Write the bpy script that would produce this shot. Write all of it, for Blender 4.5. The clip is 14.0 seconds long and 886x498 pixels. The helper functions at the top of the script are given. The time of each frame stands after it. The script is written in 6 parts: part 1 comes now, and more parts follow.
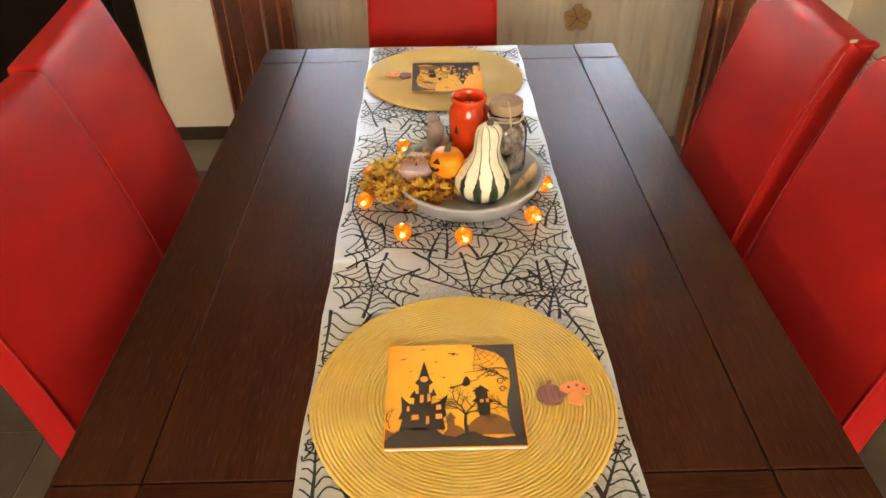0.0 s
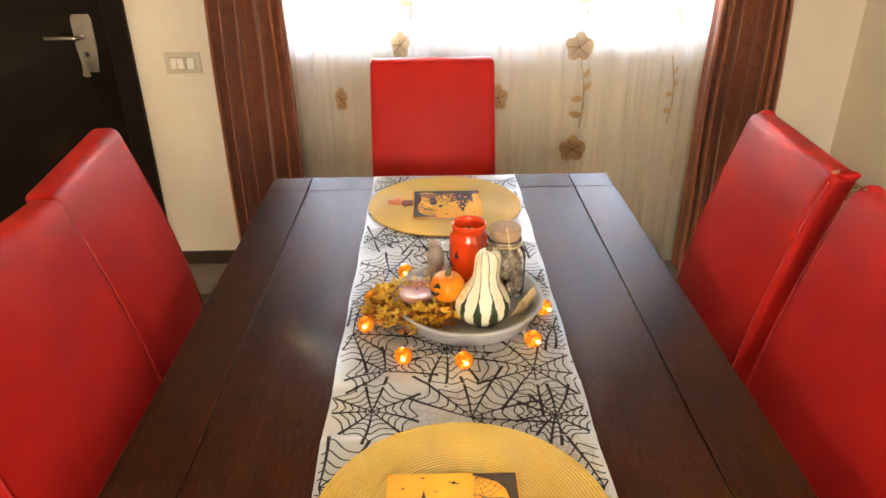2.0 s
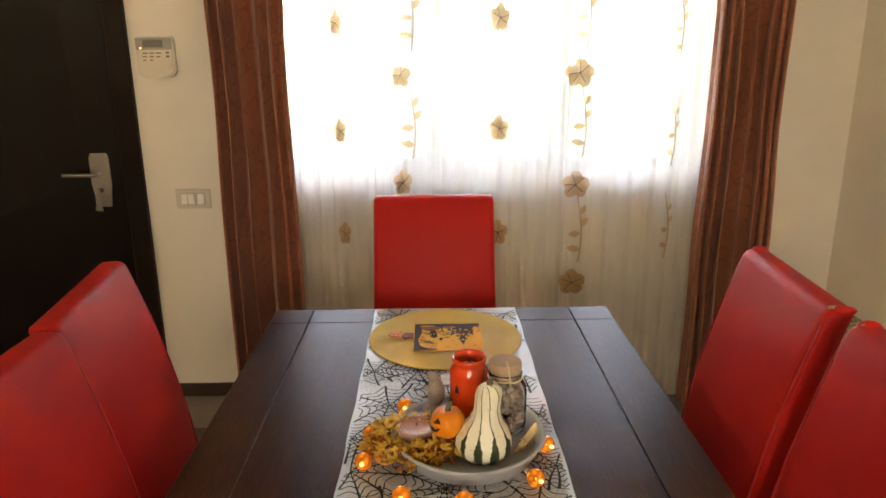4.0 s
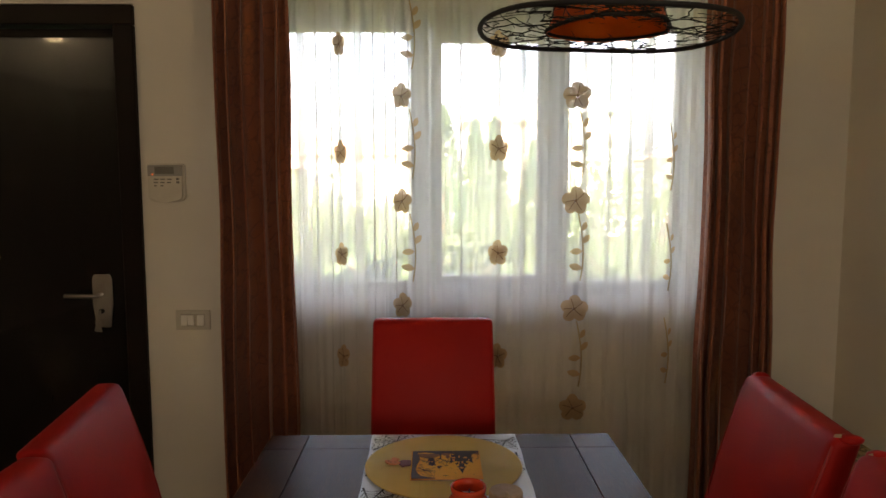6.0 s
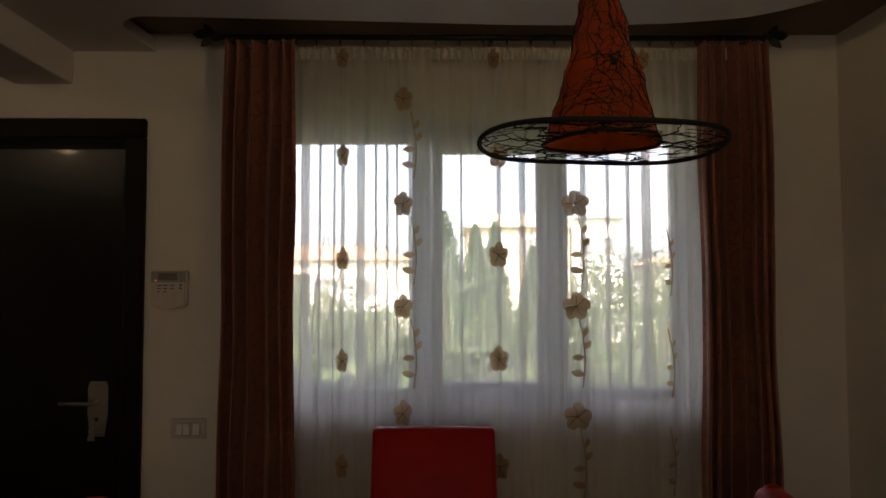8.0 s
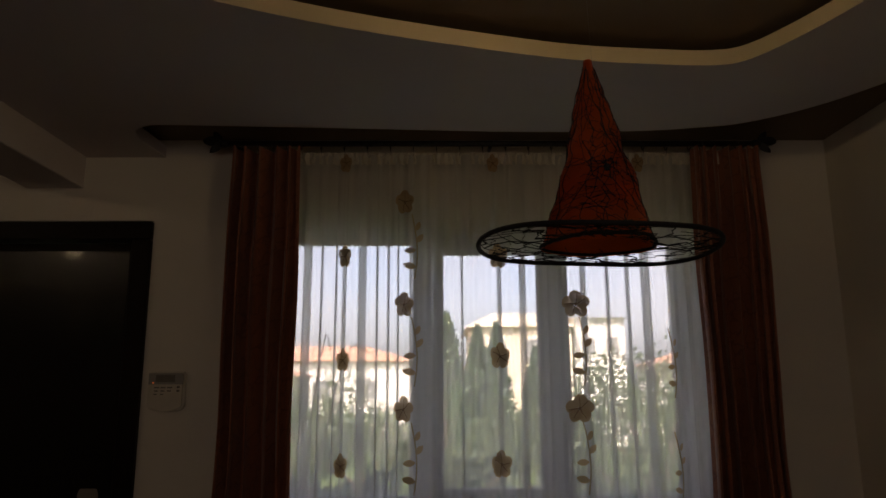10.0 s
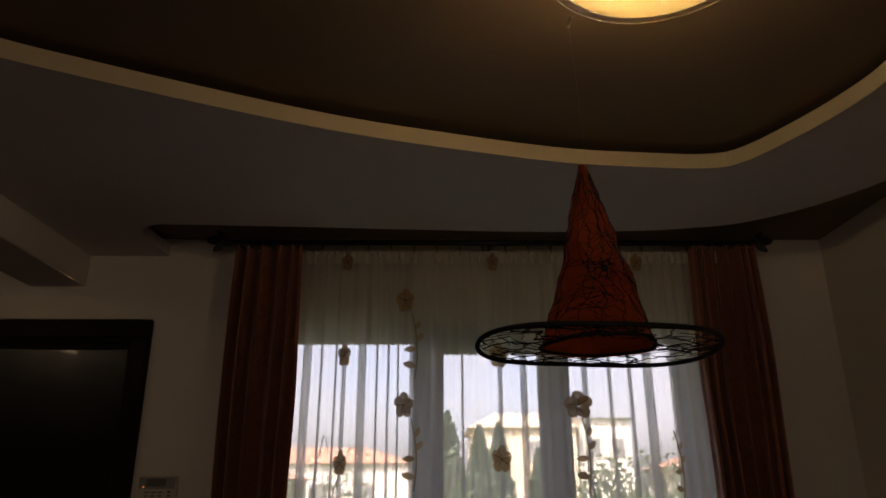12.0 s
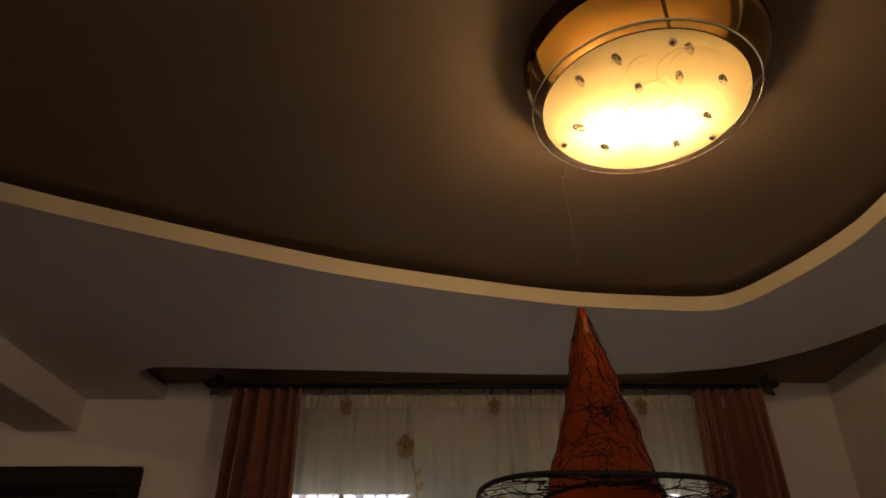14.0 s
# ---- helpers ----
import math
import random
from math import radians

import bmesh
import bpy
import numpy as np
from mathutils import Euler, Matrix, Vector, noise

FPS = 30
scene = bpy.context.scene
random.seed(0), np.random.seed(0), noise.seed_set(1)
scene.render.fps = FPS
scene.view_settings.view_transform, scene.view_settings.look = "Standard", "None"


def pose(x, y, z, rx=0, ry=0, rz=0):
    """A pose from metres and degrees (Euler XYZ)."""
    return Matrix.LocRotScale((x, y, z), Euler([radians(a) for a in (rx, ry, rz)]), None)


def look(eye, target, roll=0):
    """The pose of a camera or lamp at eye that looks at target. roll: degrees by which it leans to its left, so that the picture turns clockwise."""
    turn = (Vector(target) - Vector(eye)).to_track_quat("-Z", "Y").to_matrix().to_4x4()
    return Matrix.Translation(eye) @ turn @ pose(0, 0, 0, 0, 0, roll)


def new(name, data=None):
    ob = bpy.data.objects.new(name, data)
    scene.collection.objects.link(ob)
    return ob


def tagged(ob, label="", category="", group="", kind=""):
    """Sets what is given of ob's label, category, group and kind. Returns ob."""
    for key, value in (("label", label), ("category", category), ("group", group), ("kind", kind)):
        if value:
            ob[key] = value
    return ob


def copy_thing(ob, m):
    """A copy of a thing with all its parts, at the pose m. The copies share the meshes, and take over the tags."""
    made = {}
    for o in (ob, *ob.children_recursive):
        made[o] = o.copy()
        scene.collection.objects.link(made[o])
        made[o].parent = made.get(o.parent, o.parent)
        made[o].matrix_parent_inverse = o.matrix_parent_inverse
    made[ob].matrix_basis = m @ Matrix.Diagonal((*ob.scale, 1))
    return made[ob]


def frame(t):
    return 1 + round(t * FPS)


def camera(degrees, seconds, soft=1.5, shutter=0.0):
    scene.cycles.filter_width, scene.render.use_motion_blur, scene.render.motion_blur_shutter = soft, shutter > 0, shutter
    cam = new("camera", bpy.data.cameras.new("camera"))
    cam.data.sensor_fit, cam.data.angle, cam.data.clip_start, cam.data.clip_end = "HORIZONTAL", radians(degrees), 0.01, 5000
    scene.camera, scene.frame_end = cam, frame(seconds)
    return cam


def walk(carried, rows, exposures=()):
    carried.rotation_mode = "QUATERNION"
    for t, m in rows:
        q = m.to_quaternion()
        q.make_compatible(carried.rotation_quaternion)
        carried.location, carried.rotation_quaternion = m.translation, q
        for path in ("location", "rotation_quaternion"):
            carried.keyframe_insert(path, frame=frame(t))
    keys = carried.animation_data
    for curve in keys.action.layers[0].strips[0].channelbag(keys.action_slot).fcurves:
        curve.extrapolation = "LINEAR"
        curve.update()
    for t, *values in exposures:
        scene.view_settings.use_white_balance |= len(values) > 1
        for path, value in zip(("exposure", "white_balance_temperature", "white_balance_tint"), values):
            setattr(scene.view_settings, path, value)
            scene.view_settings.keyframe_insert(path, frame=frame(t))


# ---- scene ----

# ---------------------------------------------------------------- camera
# seconds, eye x, y, z, then tilt, pan and roll in degrees
ROWS = [
    (0.0, -0.0028, 0.0335, 1.4026, -36.45, 0.58, -0.83),
    (0.5, -0.0023, 0.0313, 1.4036, -34.09, 0.59, -0.84),
    (1.0, -0.0015, 0.0289, 1.4067, -31.60, 0.59, -0.75),
    (1.5, -0.0020, 0.0261, 1.4090, -29.05, 0.63, -0.72),
    (2.0, -0.0025, 0.0234, 1.4109, -26.41, 0.68, -0.72),
    (2.5, -0.0023, 0.0225, 1.4140, -24.25, 0.72, -0.65),
    (3.0, -0.0013, 0.0203, 1.4161, -21.31, 0.69, -0.64),
    (5.5, -0.0022, 0.0036, 1.4229, -8.17, 0.83, -0.16),
    (6.0, -0.0022, 0.0011, 1.4237, -5.66, 0.83, -0.09),
    (6.5, -0.0012, -0.0019, 1.4244, -3.36, 0.79, -0.12),
    (7.0, -0.0038, -0.0044, 1.4254, -0.94, 0.81, -0.17),
    (7.5, -0.0033, -0.0068, 1.4272, 0.97, 0.80, -0.14),
    (8.0, -0.0031, -0.0098, 1.4278, 2.92, 0.79, -0.14),
    (10.5, 0.0007, -0.0218, 1.4305, 13.01, 0.65, -0.23),
    (11.0, 0.0015, -0.0233, 1.4320, 14.87, 0.63, -0.18),
    (11.5, 0.0019, -0.0257, 1.4323, 16.88, 0.64, -0.15),
    (12.0, 0.0041, -0.0277, 1.4331, 19.05, 0.59, -0.13),
    (12.5, 0.0056, -0.0298, 1.4338, 22.15, 0.56, -0.09),
    (13.0, 0.0063, -0.0313, 1.4340, 25.30, 0.52, -0.16),
    (13.5, 0.0069, -0.0329, 1.4336, 27.75, 0.49, -0.17),
    (14.0, 0.0084, -0.0360, 1.4338, 30.58, 0.43, -0.07),
]


def aim(x, y, z, tilt, pan, roll):
    e, a = radians(tilt), radians(pan)
    way = Vector((math.sin(a) * math.cos(e), math.cos(a) * math.cos(e), math.sin(e)))
    return look((x, y, z), Vector((x, y, z)) + way, roll)


cam = camera(64.77, 14.0, soft=1.6)
walk(cam, [(r[0], aim(*r[1:])) for r in ROWS],
     exposures=[(0.0, 6.55, 7100, 12), (1.2, 6.75, 7100, 12), (2.2, 6.6, 7100, 12), (3.2, 6.3, 7200, 12), (4.3, 5.7, 7200, 13), (5.3, 4.9, 7200, 14), (6.5, 3.85, 7100, 16),
                (7.5, 3.15, 6900, 18), (8.2, 2.85, 6850, 20), (10.3, 2.0, 6850, 24), (11.0, 2.0, 6850, 25),
                (12.0, 2.1, 6950, 27), (13.0, 2.8, 7100, 31), (14.0, 3.2, 7200, 34)])

# ---------------------------------------------------------------- light
world = bpy.data.worlds.new("sky")
scene.world = world
world.use_nodes = True
wn = world.node_tree.nodes
sky = wn.new("ShaderNodeTexSky")
sky.sky_type, sky.sun_disc = "NISHITA", False
sky.sun_elevation, sky.sun_rotation = radians(48), radians(200)
sky.air_density, sky.dust_density, sky.ozone_density = 0.8, 4.0, 0.3
# thin bright cloud over the clear sky
haze = wn.new("ShaderNodeRGBToBW")
puffs = wn.new("ShaderNodeTexNoise")
puffs.inputs["Scale"].default_value, puffs.inputs["Detail"].default_value = 3.5, 5
veil = wn.new("ShaderNodeMapRange")
veil.inputs["From Min"].default_value, veil.inputs["From Max"].default_value = 0.35, 0.65
veil.inputs["To Min"].default_value, veil.inputs["To Max"].default_value = 0.25, 0.80
cloud = wn.new("ShaderNodeMix")
cloud.data_type = "RGBA"
for a, b in ((sky.outputs[0], haze.inputs[0]), (puffs.outputs["Fac"], veil.inputs["Value"]), (veil.outputs[0], cloud.inputs[0]),
             (sky.outputs[0], cloud.inputs[6]), (haze.outputs[0], cloud.inputs[7]), (cloud.outputs[2], wn["Background"].inputs[0])):
    world.node_tree.links.new(a, b)
wn["Background"].inputs[1].default_value = 0.145


def lamp(name, kind, m, power, colour=(1, 1, 1), **more):
    data = bpy.data.lights.new(name, kind)
    data.energy, data.color = power, colour
    if "size" in more:
        data.shape, data.size, data.size_y = "RECTANGLE", more["size"][0], more["size"][1]
    if "radius" in more:
        data.shadow_soft_size = more["radius"]
    if "angle" in more:
        data.angle = radians(more["angle"])
    ob = new(name, data)
    ob.matrix_world = m
    return ob


lamp("sun", "SUN", look((0, 0, 20), (6, 14, 0)), 2.6, (1, 0.95, 0.88), angle=0.6)
# added fill light at the unseen room end, as from a window behind the camera
lamp("rear_fill_light", "AREA", look((0.05, -2.68, 1.5), (0.05, -1.0, 0.9)), 2.0, (1.0, 0.88, 0.74), size=(2.0, 1.1))
# the lit hall lamp past the beam, mirrored in the entrance door
lamp("hall_bulb", "POINT", pose(-2.69, 0.66, 2.435), 1.1, (1.0, 0.80, 0.52), radius=0.03)
# the bulbs of the ceiling lamp
for bx, by in ((0.345, 1.035), (0.465, 1.020)):
    lamp("bulb", "POINT", pose(bx, by, 2.362), 1.25, (1.0, 0.81, 0.45), radius=0.03)

# ---------------------------------------------------------------- materials


def mat(name, base=(0.5, 0.5, 0.5), rough=0.5, metal=0.0, spec=0.5, coat=0.0):
    m = bpy.data.materials.new(name)
    m.use_nodes = True
    b = m.node_tree.nodes["Principled BSDF"]
    b.inputs["Base Color"].default_value = (*base, 1)
    b.inputs["Roughness"].default_value = rough
    b.inputs["Metallic"].default_value = metal
    b.inputs["Specular IOR Level"].default_value = spec
    b.inputs["Coat Weight"].default_value = coat
    return m


def node(m, kind, **vals):
    n = m.node_tree.nodes.new(kind)
    for key, v in vals.items():
        key = key.replace("_", " ")
        n.inputs[key].default_value = v
    return n


def wire(m, a, b):
    m.node_tree.links.new(a, b)


def coords(m, scale=(1, 1, 1), rot=(0, 0, 0), which="Object"):
    tc = node(m, "ShaderNodeTexCoord")
    mp = node(m, "ShaderNodeMapping")
    mp.inputs["Scale"].default_value = scale
    mp.inputs["Rotation"].default_value = rot
    wire(m, tc.outputs[which], mp.inputs[0])
    return mp.outputs[0]


def ramp(m, fac, stops):
    r = node(m, "ShaderNodeValToRGB")
    el = r.color_ramp.elements
    while len(el) < len(stops):
        el.new(0.5)
    for e, (pos, c) in zip(el, stops):
        e.position, e.color = pos, (*c, 1)
    wire(m, fac, r.inputs[0])
    return r.outputs[0]


def noise_fac(m, vec, scale, detail=4, rough=0.55, distort=0.0):
    n = node(m, "ShaderNodeTexNoise", Scale=scale, Detail=detail, Roughness=rough, Distortion=distort)
    wire(m, vec, n.inputs["Vector"])
    return n.outputs["Fac"]


def mixc(m, fac, a, b, mode="MIX"):
    n = m.node_tree.nodes.new("ShaderNodeMix")
    n.data_type, n.blend_type = "RGBA", mode
    for sock, v in ((n.inputs[0], fac), (n.inputs[6], a), (n.inputs[7], b)):
        if hasattr(v, "links"):
            wire(m, v, sock)
        else:
            sock.default_value = v if isinstance(v, float) else (*v, 1)
    return n.outputs[2]


def bump(m, height, strength=0.3, dist=0.002):
    n = node(m, "ShaderNodeBump", Strength=strength, Distance=dist)
    wire(m, height, n.inputs["Height"])
    wire(m, n.outputs[0], m.node_tree.nodes["Principled BSDF"].inputs["Normal"])


def base(m, sock):
    wire(m, sock, m.node_tree.nodes["Principled BSDF"].inputs["Base Color"])


def rough(m, fac, lo, hi):
    n = node(m, "ShaderNodeMapRange")
    n.inputs["To Min"].default_value, n.inputs["To Max"].default_value = lo, hi
    wire(m, fac, n.inputs["Value"])
    wire(m, n.outputs[0], m.node_tree.nodes["Principled BSDF"].inputs["Roughness"])


def varied(name, c1, c2, scale=6.0, rgh=(0.4, 0.6), fine=120.0, bmp=0.15, dist=0.001, **kw):
    """A surface with large stains, fine grain and a little relief."""
    m = mat(name, c1, **kw)
    v = coords(m)
    big = noise_fac(m, v, scale)
    small = noise_fac(m, v, fine, 3)
    base(m, mixc(m, 0.25, ramp(m, big, [(0.3, c1), (0.7, c2)]), ramp(m, small, [(0.3, c1), (0.7, c2)])))
    rough(m, big, *rgh)
    bump(m, small, bmp, dist)
    return m


def tree_wood(name, dark, light, along=1, gloss=(0.26, 0.36), spec=0.06, fleck_c=(0.10, 0.045, 0.024)):
    m = mat(name, dark, 0.3, spec=spec)
    sc = [1.0, 1.0, 1.0]
    sc[along] = 0.06
    v = coords(m, tuple(s * 60 for s in sc))
    g = noise_fac(m, v, 3.0, 6, 0.7, 0.6)
    v2 = coords(m, tuple(s * 9 for s in sc))
    g2 = noise_fac(m, v2, 1.5, 3, 0.5, 1.0)
    v3 = coords(m, tuple(s * 260 for s in sc))
    pores = noise_fac(m, v3, 2.0, 2, 0.5)
    c = ramp(m, g, [(0.32, dark), (0.68, light)])
    c2 = ramp(m, g2, [(0.3, dark), (0.75, light)])
    fleck = ramp(m, pores, [(0.56, (0, 0, 0)), (0.70, (0.4, 0.4, 0.4))])
    base(m, mixc(m, fleck, mixc(m, 0.45, c, c2), fleck_c))
    rough(m, g, *gloss)
    bump(m, pores, 0.45, 0.0007)
    return m


PLASTER = varied("cream_plaster", (0.66, 0.61, 0.515), (0.72, 0.67, 0.57), 2.0, (0.75, 0.9), 260, 0.25, 0.0008)
WHITE = varied("white_ceiling_paint", (0.64, 0.575, 0.54), (0.69, 0.62, 0.585), 1.5, (0.8, 0.9), 220, 0.1)
BROWNC = varied("brown_ceiling_paint", (0.17, 0.115, 0.065), (0.20, 0.135, 0.078), 1.2, (0.6, 0.75), 200, 0.1)
LEATHER = varied("red_leatherette", (0.35, 0.012, 0.011), (0.41, 0.016, 0.014), 5, (0.40, 0.50), 420, 0.25, 0.0006, spec=0.09)
SEAMRED = varied("dark_red_seam", (0.34, 0.010, 0.010), (0.42, 0.014, 0.012), 9, (0.4, 0.5), 300)
DOORL = tree_wood("wenge_leaf", (0.004, 0.0028, 0.0022), (0.008, 0.0055, 0.004), along=2, gloss=(0.22, 0.30), spec=0.20, fleck_c=(0.014, 0.010, 0.007))
DOORL.node_tree.nodes["Principled BSDF"].inputs["Coat Weight"].default_value = 0.2
DOORL.node_tree.nodes["Principled BSDF"].inputs["Coat Roughness"].default_value = 0.05
DOORW = varied("wenge_door", (0.011, 0.007, 0.0055), (0.016, 0.011, 0.008), 4, (0.34, 0.5), 90, 0.1, spec=0.07)
STEEL = varied("brushed_steel", (0.46, 0.44, 0.40), (0.54, 0.52, 0.47), 30, (0.25, 0.4), 300, 0.1, metal=1.0)
BLACKM = varied("black_iron", (0.012, 0.011, 0.010), (0.02, 0.018, 0.016), 30, (0.35, 0.5), 200)
PLASTIC = varied("white_plastic", (0.72, 0.70, 0.64), (0.76, 0.74, 0.68), 20, (0.35, 0.45), 300, 0.05)
FRAMEW = varied("window_frame_brown", (0.10, 0.085, 0.072), (0.13, 0.11, 0.095), 8, (0.4, 0.5), 120)
SILL = varied("white_sill", (0.72, 0.71, 0.69), (0.78, 0.77, 0.75), 8, (0.3, 0.4), 120)

GLASS = mat("clear_glass", (1, 1, 1), 0.02)
GLASS.node_tree.nodes["Principled BSDF"].inputs["Transmission Weight"].default_value = 1.0
GLASS.node_tree.nodes["Principled BSDF"].inputs["IOR"].default_value = 1.45


TABLEW = tree_wood("dark_stained_oak", (0.020, 0.0058, 0.0026), (0.052, 0.0150, 0.0060))
TABLEX = tree_wood("dark_stained_oak_cross", (0.019, 0.0056, 0.0026), (0.048, 0.0140, 0.0058), along=0)

BARK = varied("bark", (0.10, 0.07, 0.05), (0.17, 0.125, 0.09), 8, (0.8, 0.95), 50, 0.6, 0.01)


def foliage(name, c1, c2):
    m = mat(name, c1, 0.55)
    g = node(m, "ShaderNodeNewGeometry")
    col = ramp(m, g.outputs["Random Per Island"], [(0.0, c1), (1.0, c2)])
    base(m, col)
    tr = node(m, "ShaderNodeBsdfTranslucent")
    wire(m, col, tr.inputs[0])
    mx = node(m, "ShaderNodeMixShader", Fac=0.3)
    wire(m, m.node_tree.nodes["Principled BSDF"].outputs[0], mx.inputs[1])
    wire(m, tr.outputs[0], mx.inputs[2])
    wire(m, mx.outputs[0], m.node_tree.nodes["Material Output"].inputs[0])
    return m


# ---------------------------------------------------------------- mesh helpers


def part(name, bm, material, parent=None, label="", smooth=False):
    me = bpy.data.meshes.new(name)
    bm.to_mesh(me)
    bm.free()
    if smooth:
        for p in me.polygons:
            p.use_smooth = True
    for m in (material if isinstance(material, (list, tuple)) else (material,)):
        me.materials.append(m)
    ob = new(name, me)
    if parent is not None:
        ob.parent = parent
    if label:
        ob["label"] = label
    return ob


def thing(name, label, category, x=0, y=0, z=0, group="", kind="", rz=0):
    ob = new(name)
    ob.empty_display_size = 0.05
    ob.matrix_basis = pose(x, y, z, 0, 0, rz)
    return tagged(ob, label, category, group, kind)


def box(bm, x0, x1, y0, y1, z0, z1, bev=0.0, seg=2):
    r = bmesh.ops.create_cube(bm, size=1.0)
    vs = r["verts"]
    for v in vs:
        v.co = Vector((x0 + (v.co.x + 0.5) * (x1 - x0), y0 + (v.co.y + 0.5) * (y1 - y0), z0 + (v.co.z + 0.5) * (z1 - z0)))
    if bev > 0:
        es = list({e for v in vs for e in v.link_edges})
        bmesh.ops.bevel(bm, geom=es, offset=bev, segments=seg, affect="EDGES", profile=0.6)
    return bm


def cube(x0, x1, y0, y1, z0, z1, bev=0.0, seg=2):
    return box(bmesh.new(), x0, x1, y0, y1, z0, z1, bev, seg)


def lathe(profile, n=32, wob=None, bm=None, cx=0, cy=0):
    """Turned round the z axis; profile of (radius, z); wob(angle, i) scales the radius."""
    bm = bm or bmesh.new()
    rings = []
    for i, (r, z) in enumerate(profile):
        if r <= 1e-6:
            rings.append([bm.verts.new((cx, cy, z))])
            continue
        ring = []
        for k in range(n):
            a = 2 * math.pi * k / n
            s = r * (wob(a, i) if wob else 1)
            ring.append(bm.verts.new((cx + s * math.cos(a), cy + s * math.sin(a), z)))
        rings.append(ring)
    for a, b in zip(rings, rings[1:]):
        if len(a) == 1 and len(b) == 1:
            continue
        for k in range(n):
            k2 = (k + 1) % n
            if len(a) == 1:
                bm.faces.new((a[0], b[k2], b[k]))
            elif len(b) == 1:
                bm.faces.new((a[k], a[k2], b[0]))
            else:
                bm.faces.new((a[k], a[k2], b[k2], b[k]))
    return bm


def tube(pts, r, n=8, bm=None, closed=False, r_end=None):
    """A round tube along points."""
    bm = bm or bmesh.new()
    pts = [Vector(p) for p in pts]
    rings = []
    m = len(pts)
    for i, p in enumerate(pts):
        a = pts[(i - 1) % m] if (closed or i > 0) else p
        b = pts[(i + 1) % m] if (closed or i < m - 1) else p
        d = (b - a)
        d = d.normalized() if d.length > 1e-9 else Vector((0, 0, 1))
        u = d.orthogonal().normalized() if abs(d.z) > 0.9 else d.cross(Vector((0, 0, 1))).normalized()
        w = d.cross(u)
        rr = r if r_end is None else r + (r_end - r) * i / max(1, m - 1)
        rings.append([bm.verts.new(p + rr * (math.cos(2 * math.pi * k / n) * u + math.sin(2 * math.pi * k / n) * w)) for k in range(n)])
    pairs = list(zip(rings, rings[1:])) + ([(rings[-1], rings[0])] if closed else [])
    for a, b in pairs:
        for k in range(n):
            bm.faces.new((a[k], a[(k + 1) % n], b[(k + 1) % n], b[k]))
    if not closed:
        bm.faces.new(rings[0][::-1])
        bm.faces.new(rings[-1])
    return bm


def prism(outline, z0, z1, bm=None):
    """A flat outline of (x, y), raised from z0 to z1."""
    bm = bm or bmesh.new()
    lo = [bm.verts.new((x, y, z0)) for x, y in outline]
    hi = [bm.verts.new((x, y, z1)) for x, y in outline]
    n = len(outline)
    bm.faces.new(hi)
    bm.faces.new(lo[::-1])
    for i in range(n):
        bm.faces.new((lo[i], lo[(i + 1) % n], hi[(i + 1) % n], hi[i]))
    return bm


def ball(r, sx=1, sy=1, sz=1, seg=20, rings=12, bm=None, at=(0, 0, 0)):
    bm = bm or bmesh.new()
    res = bmesh.ops.create_uvsphere(bm, u_segments=seg, v_segments=rings, radius=r)
    for v in res["verts"]:
        v.co = Vector((v.co.x * sx + at[0], v.co.y * sy + at[1], v.co.z * sz + at[2]))
    return bm


def smooth_line(keys, n):
    """Catmull-Rom through the keys, n steps between each two."""
    out = []
    k = [Vector(p) for p in keys]
    k = [2 * k[0] - k[1]] + k + [2 * k[-1] - k[-2]]
    for i in range(1, len(k) - 2):
        p0, p1, p2, p3 = k[i - 1:i + 3]
        for j in range(n):
            t = j / n
            out.append(0.5 * (2 * p1 + (p2 - p0) * t + (2 * p0 - 5 * p1 + 4 * p2 - p3) * t * t + (3 * p1 - p0 - 3 * p2 + p3) * t ** 3))
    out.append(k[-2])
    return out



# ---------------------------------------------------------------- the room
WALL, RIGHT, LEFT, REAR = 2.87, 1.70, -4.20, -2.60
FLOOR = -0.05
BEAM0, BEAM1, BEAMZ = -1.737, -1.496, 2.262
SOFFIT, TOP = 2.40, 2.478
WX0, WX1, WZ0, WZ1 = -0.72, 1.083, 0.93, 2.112

wall_back = thing("wall_back", "cream plastered wall with window opening and entrance door", "wall", kind="structure")
for x0, x1, z0, z1 in ((-1.19, WX0, FLOOR, 2.75), (WX1, RIGHT + 0.2, FLOOR, 2.75), (WX0, WX1, FLOOR, WZ0), (WX0, WX1, WZ1, 2.75),
                       (LEFT - 0.2, -1.19, 2.12, 2.75), (LEFT - 0.2, -2.19, FLOOR, 2.12)):
    part("wall_section", cube(x0, x1, WALL, WALL + 0.25, z0, z1), PLASTER, wall_back)
wall_right = tagged(part("wall_right", cube(RIGHT, RIGHT + 0.2, REAR, WALL, FLOOR, 2.75), PLASTER), "plain cream plastered side wall", "wall", kind="structure")
wall_left = tagged(part("wall_left", cube(LEFT - 0.2, LEFT, REAR, WALL, FLOOR, 2.75), PLASTER), "plain cream plastered wall past the door", "wall", kind="structure")
# the rear opening is made up; its backing panel keeps the sun out
wall_rear = thing("wall_rear", "plain unseen rear wall with an added opening for the fill light", "wall", kind="structure")
for x0, x1, z0, z1 in ((LEFT - 0.2, -1.0, FLOOR, 2.75), (1.10, RIGHT + 0.2, FLOOR, 2.75), (-1.0, 1.10, FLOOR, 0.90), (-1.0, 1.10, 2.10, 2.75)):
    part("wall_section", cube(x0, x1, REAR - 0.2, REAR, z0, z1), PLASTER, wall_rear)
part("opening_backing", cube(-0.998, 1.098, REAR - 0.16, REAR - 0.14, 0.902, 2.098), PLASTER, wall_rear, "cream panel closing the added opening")

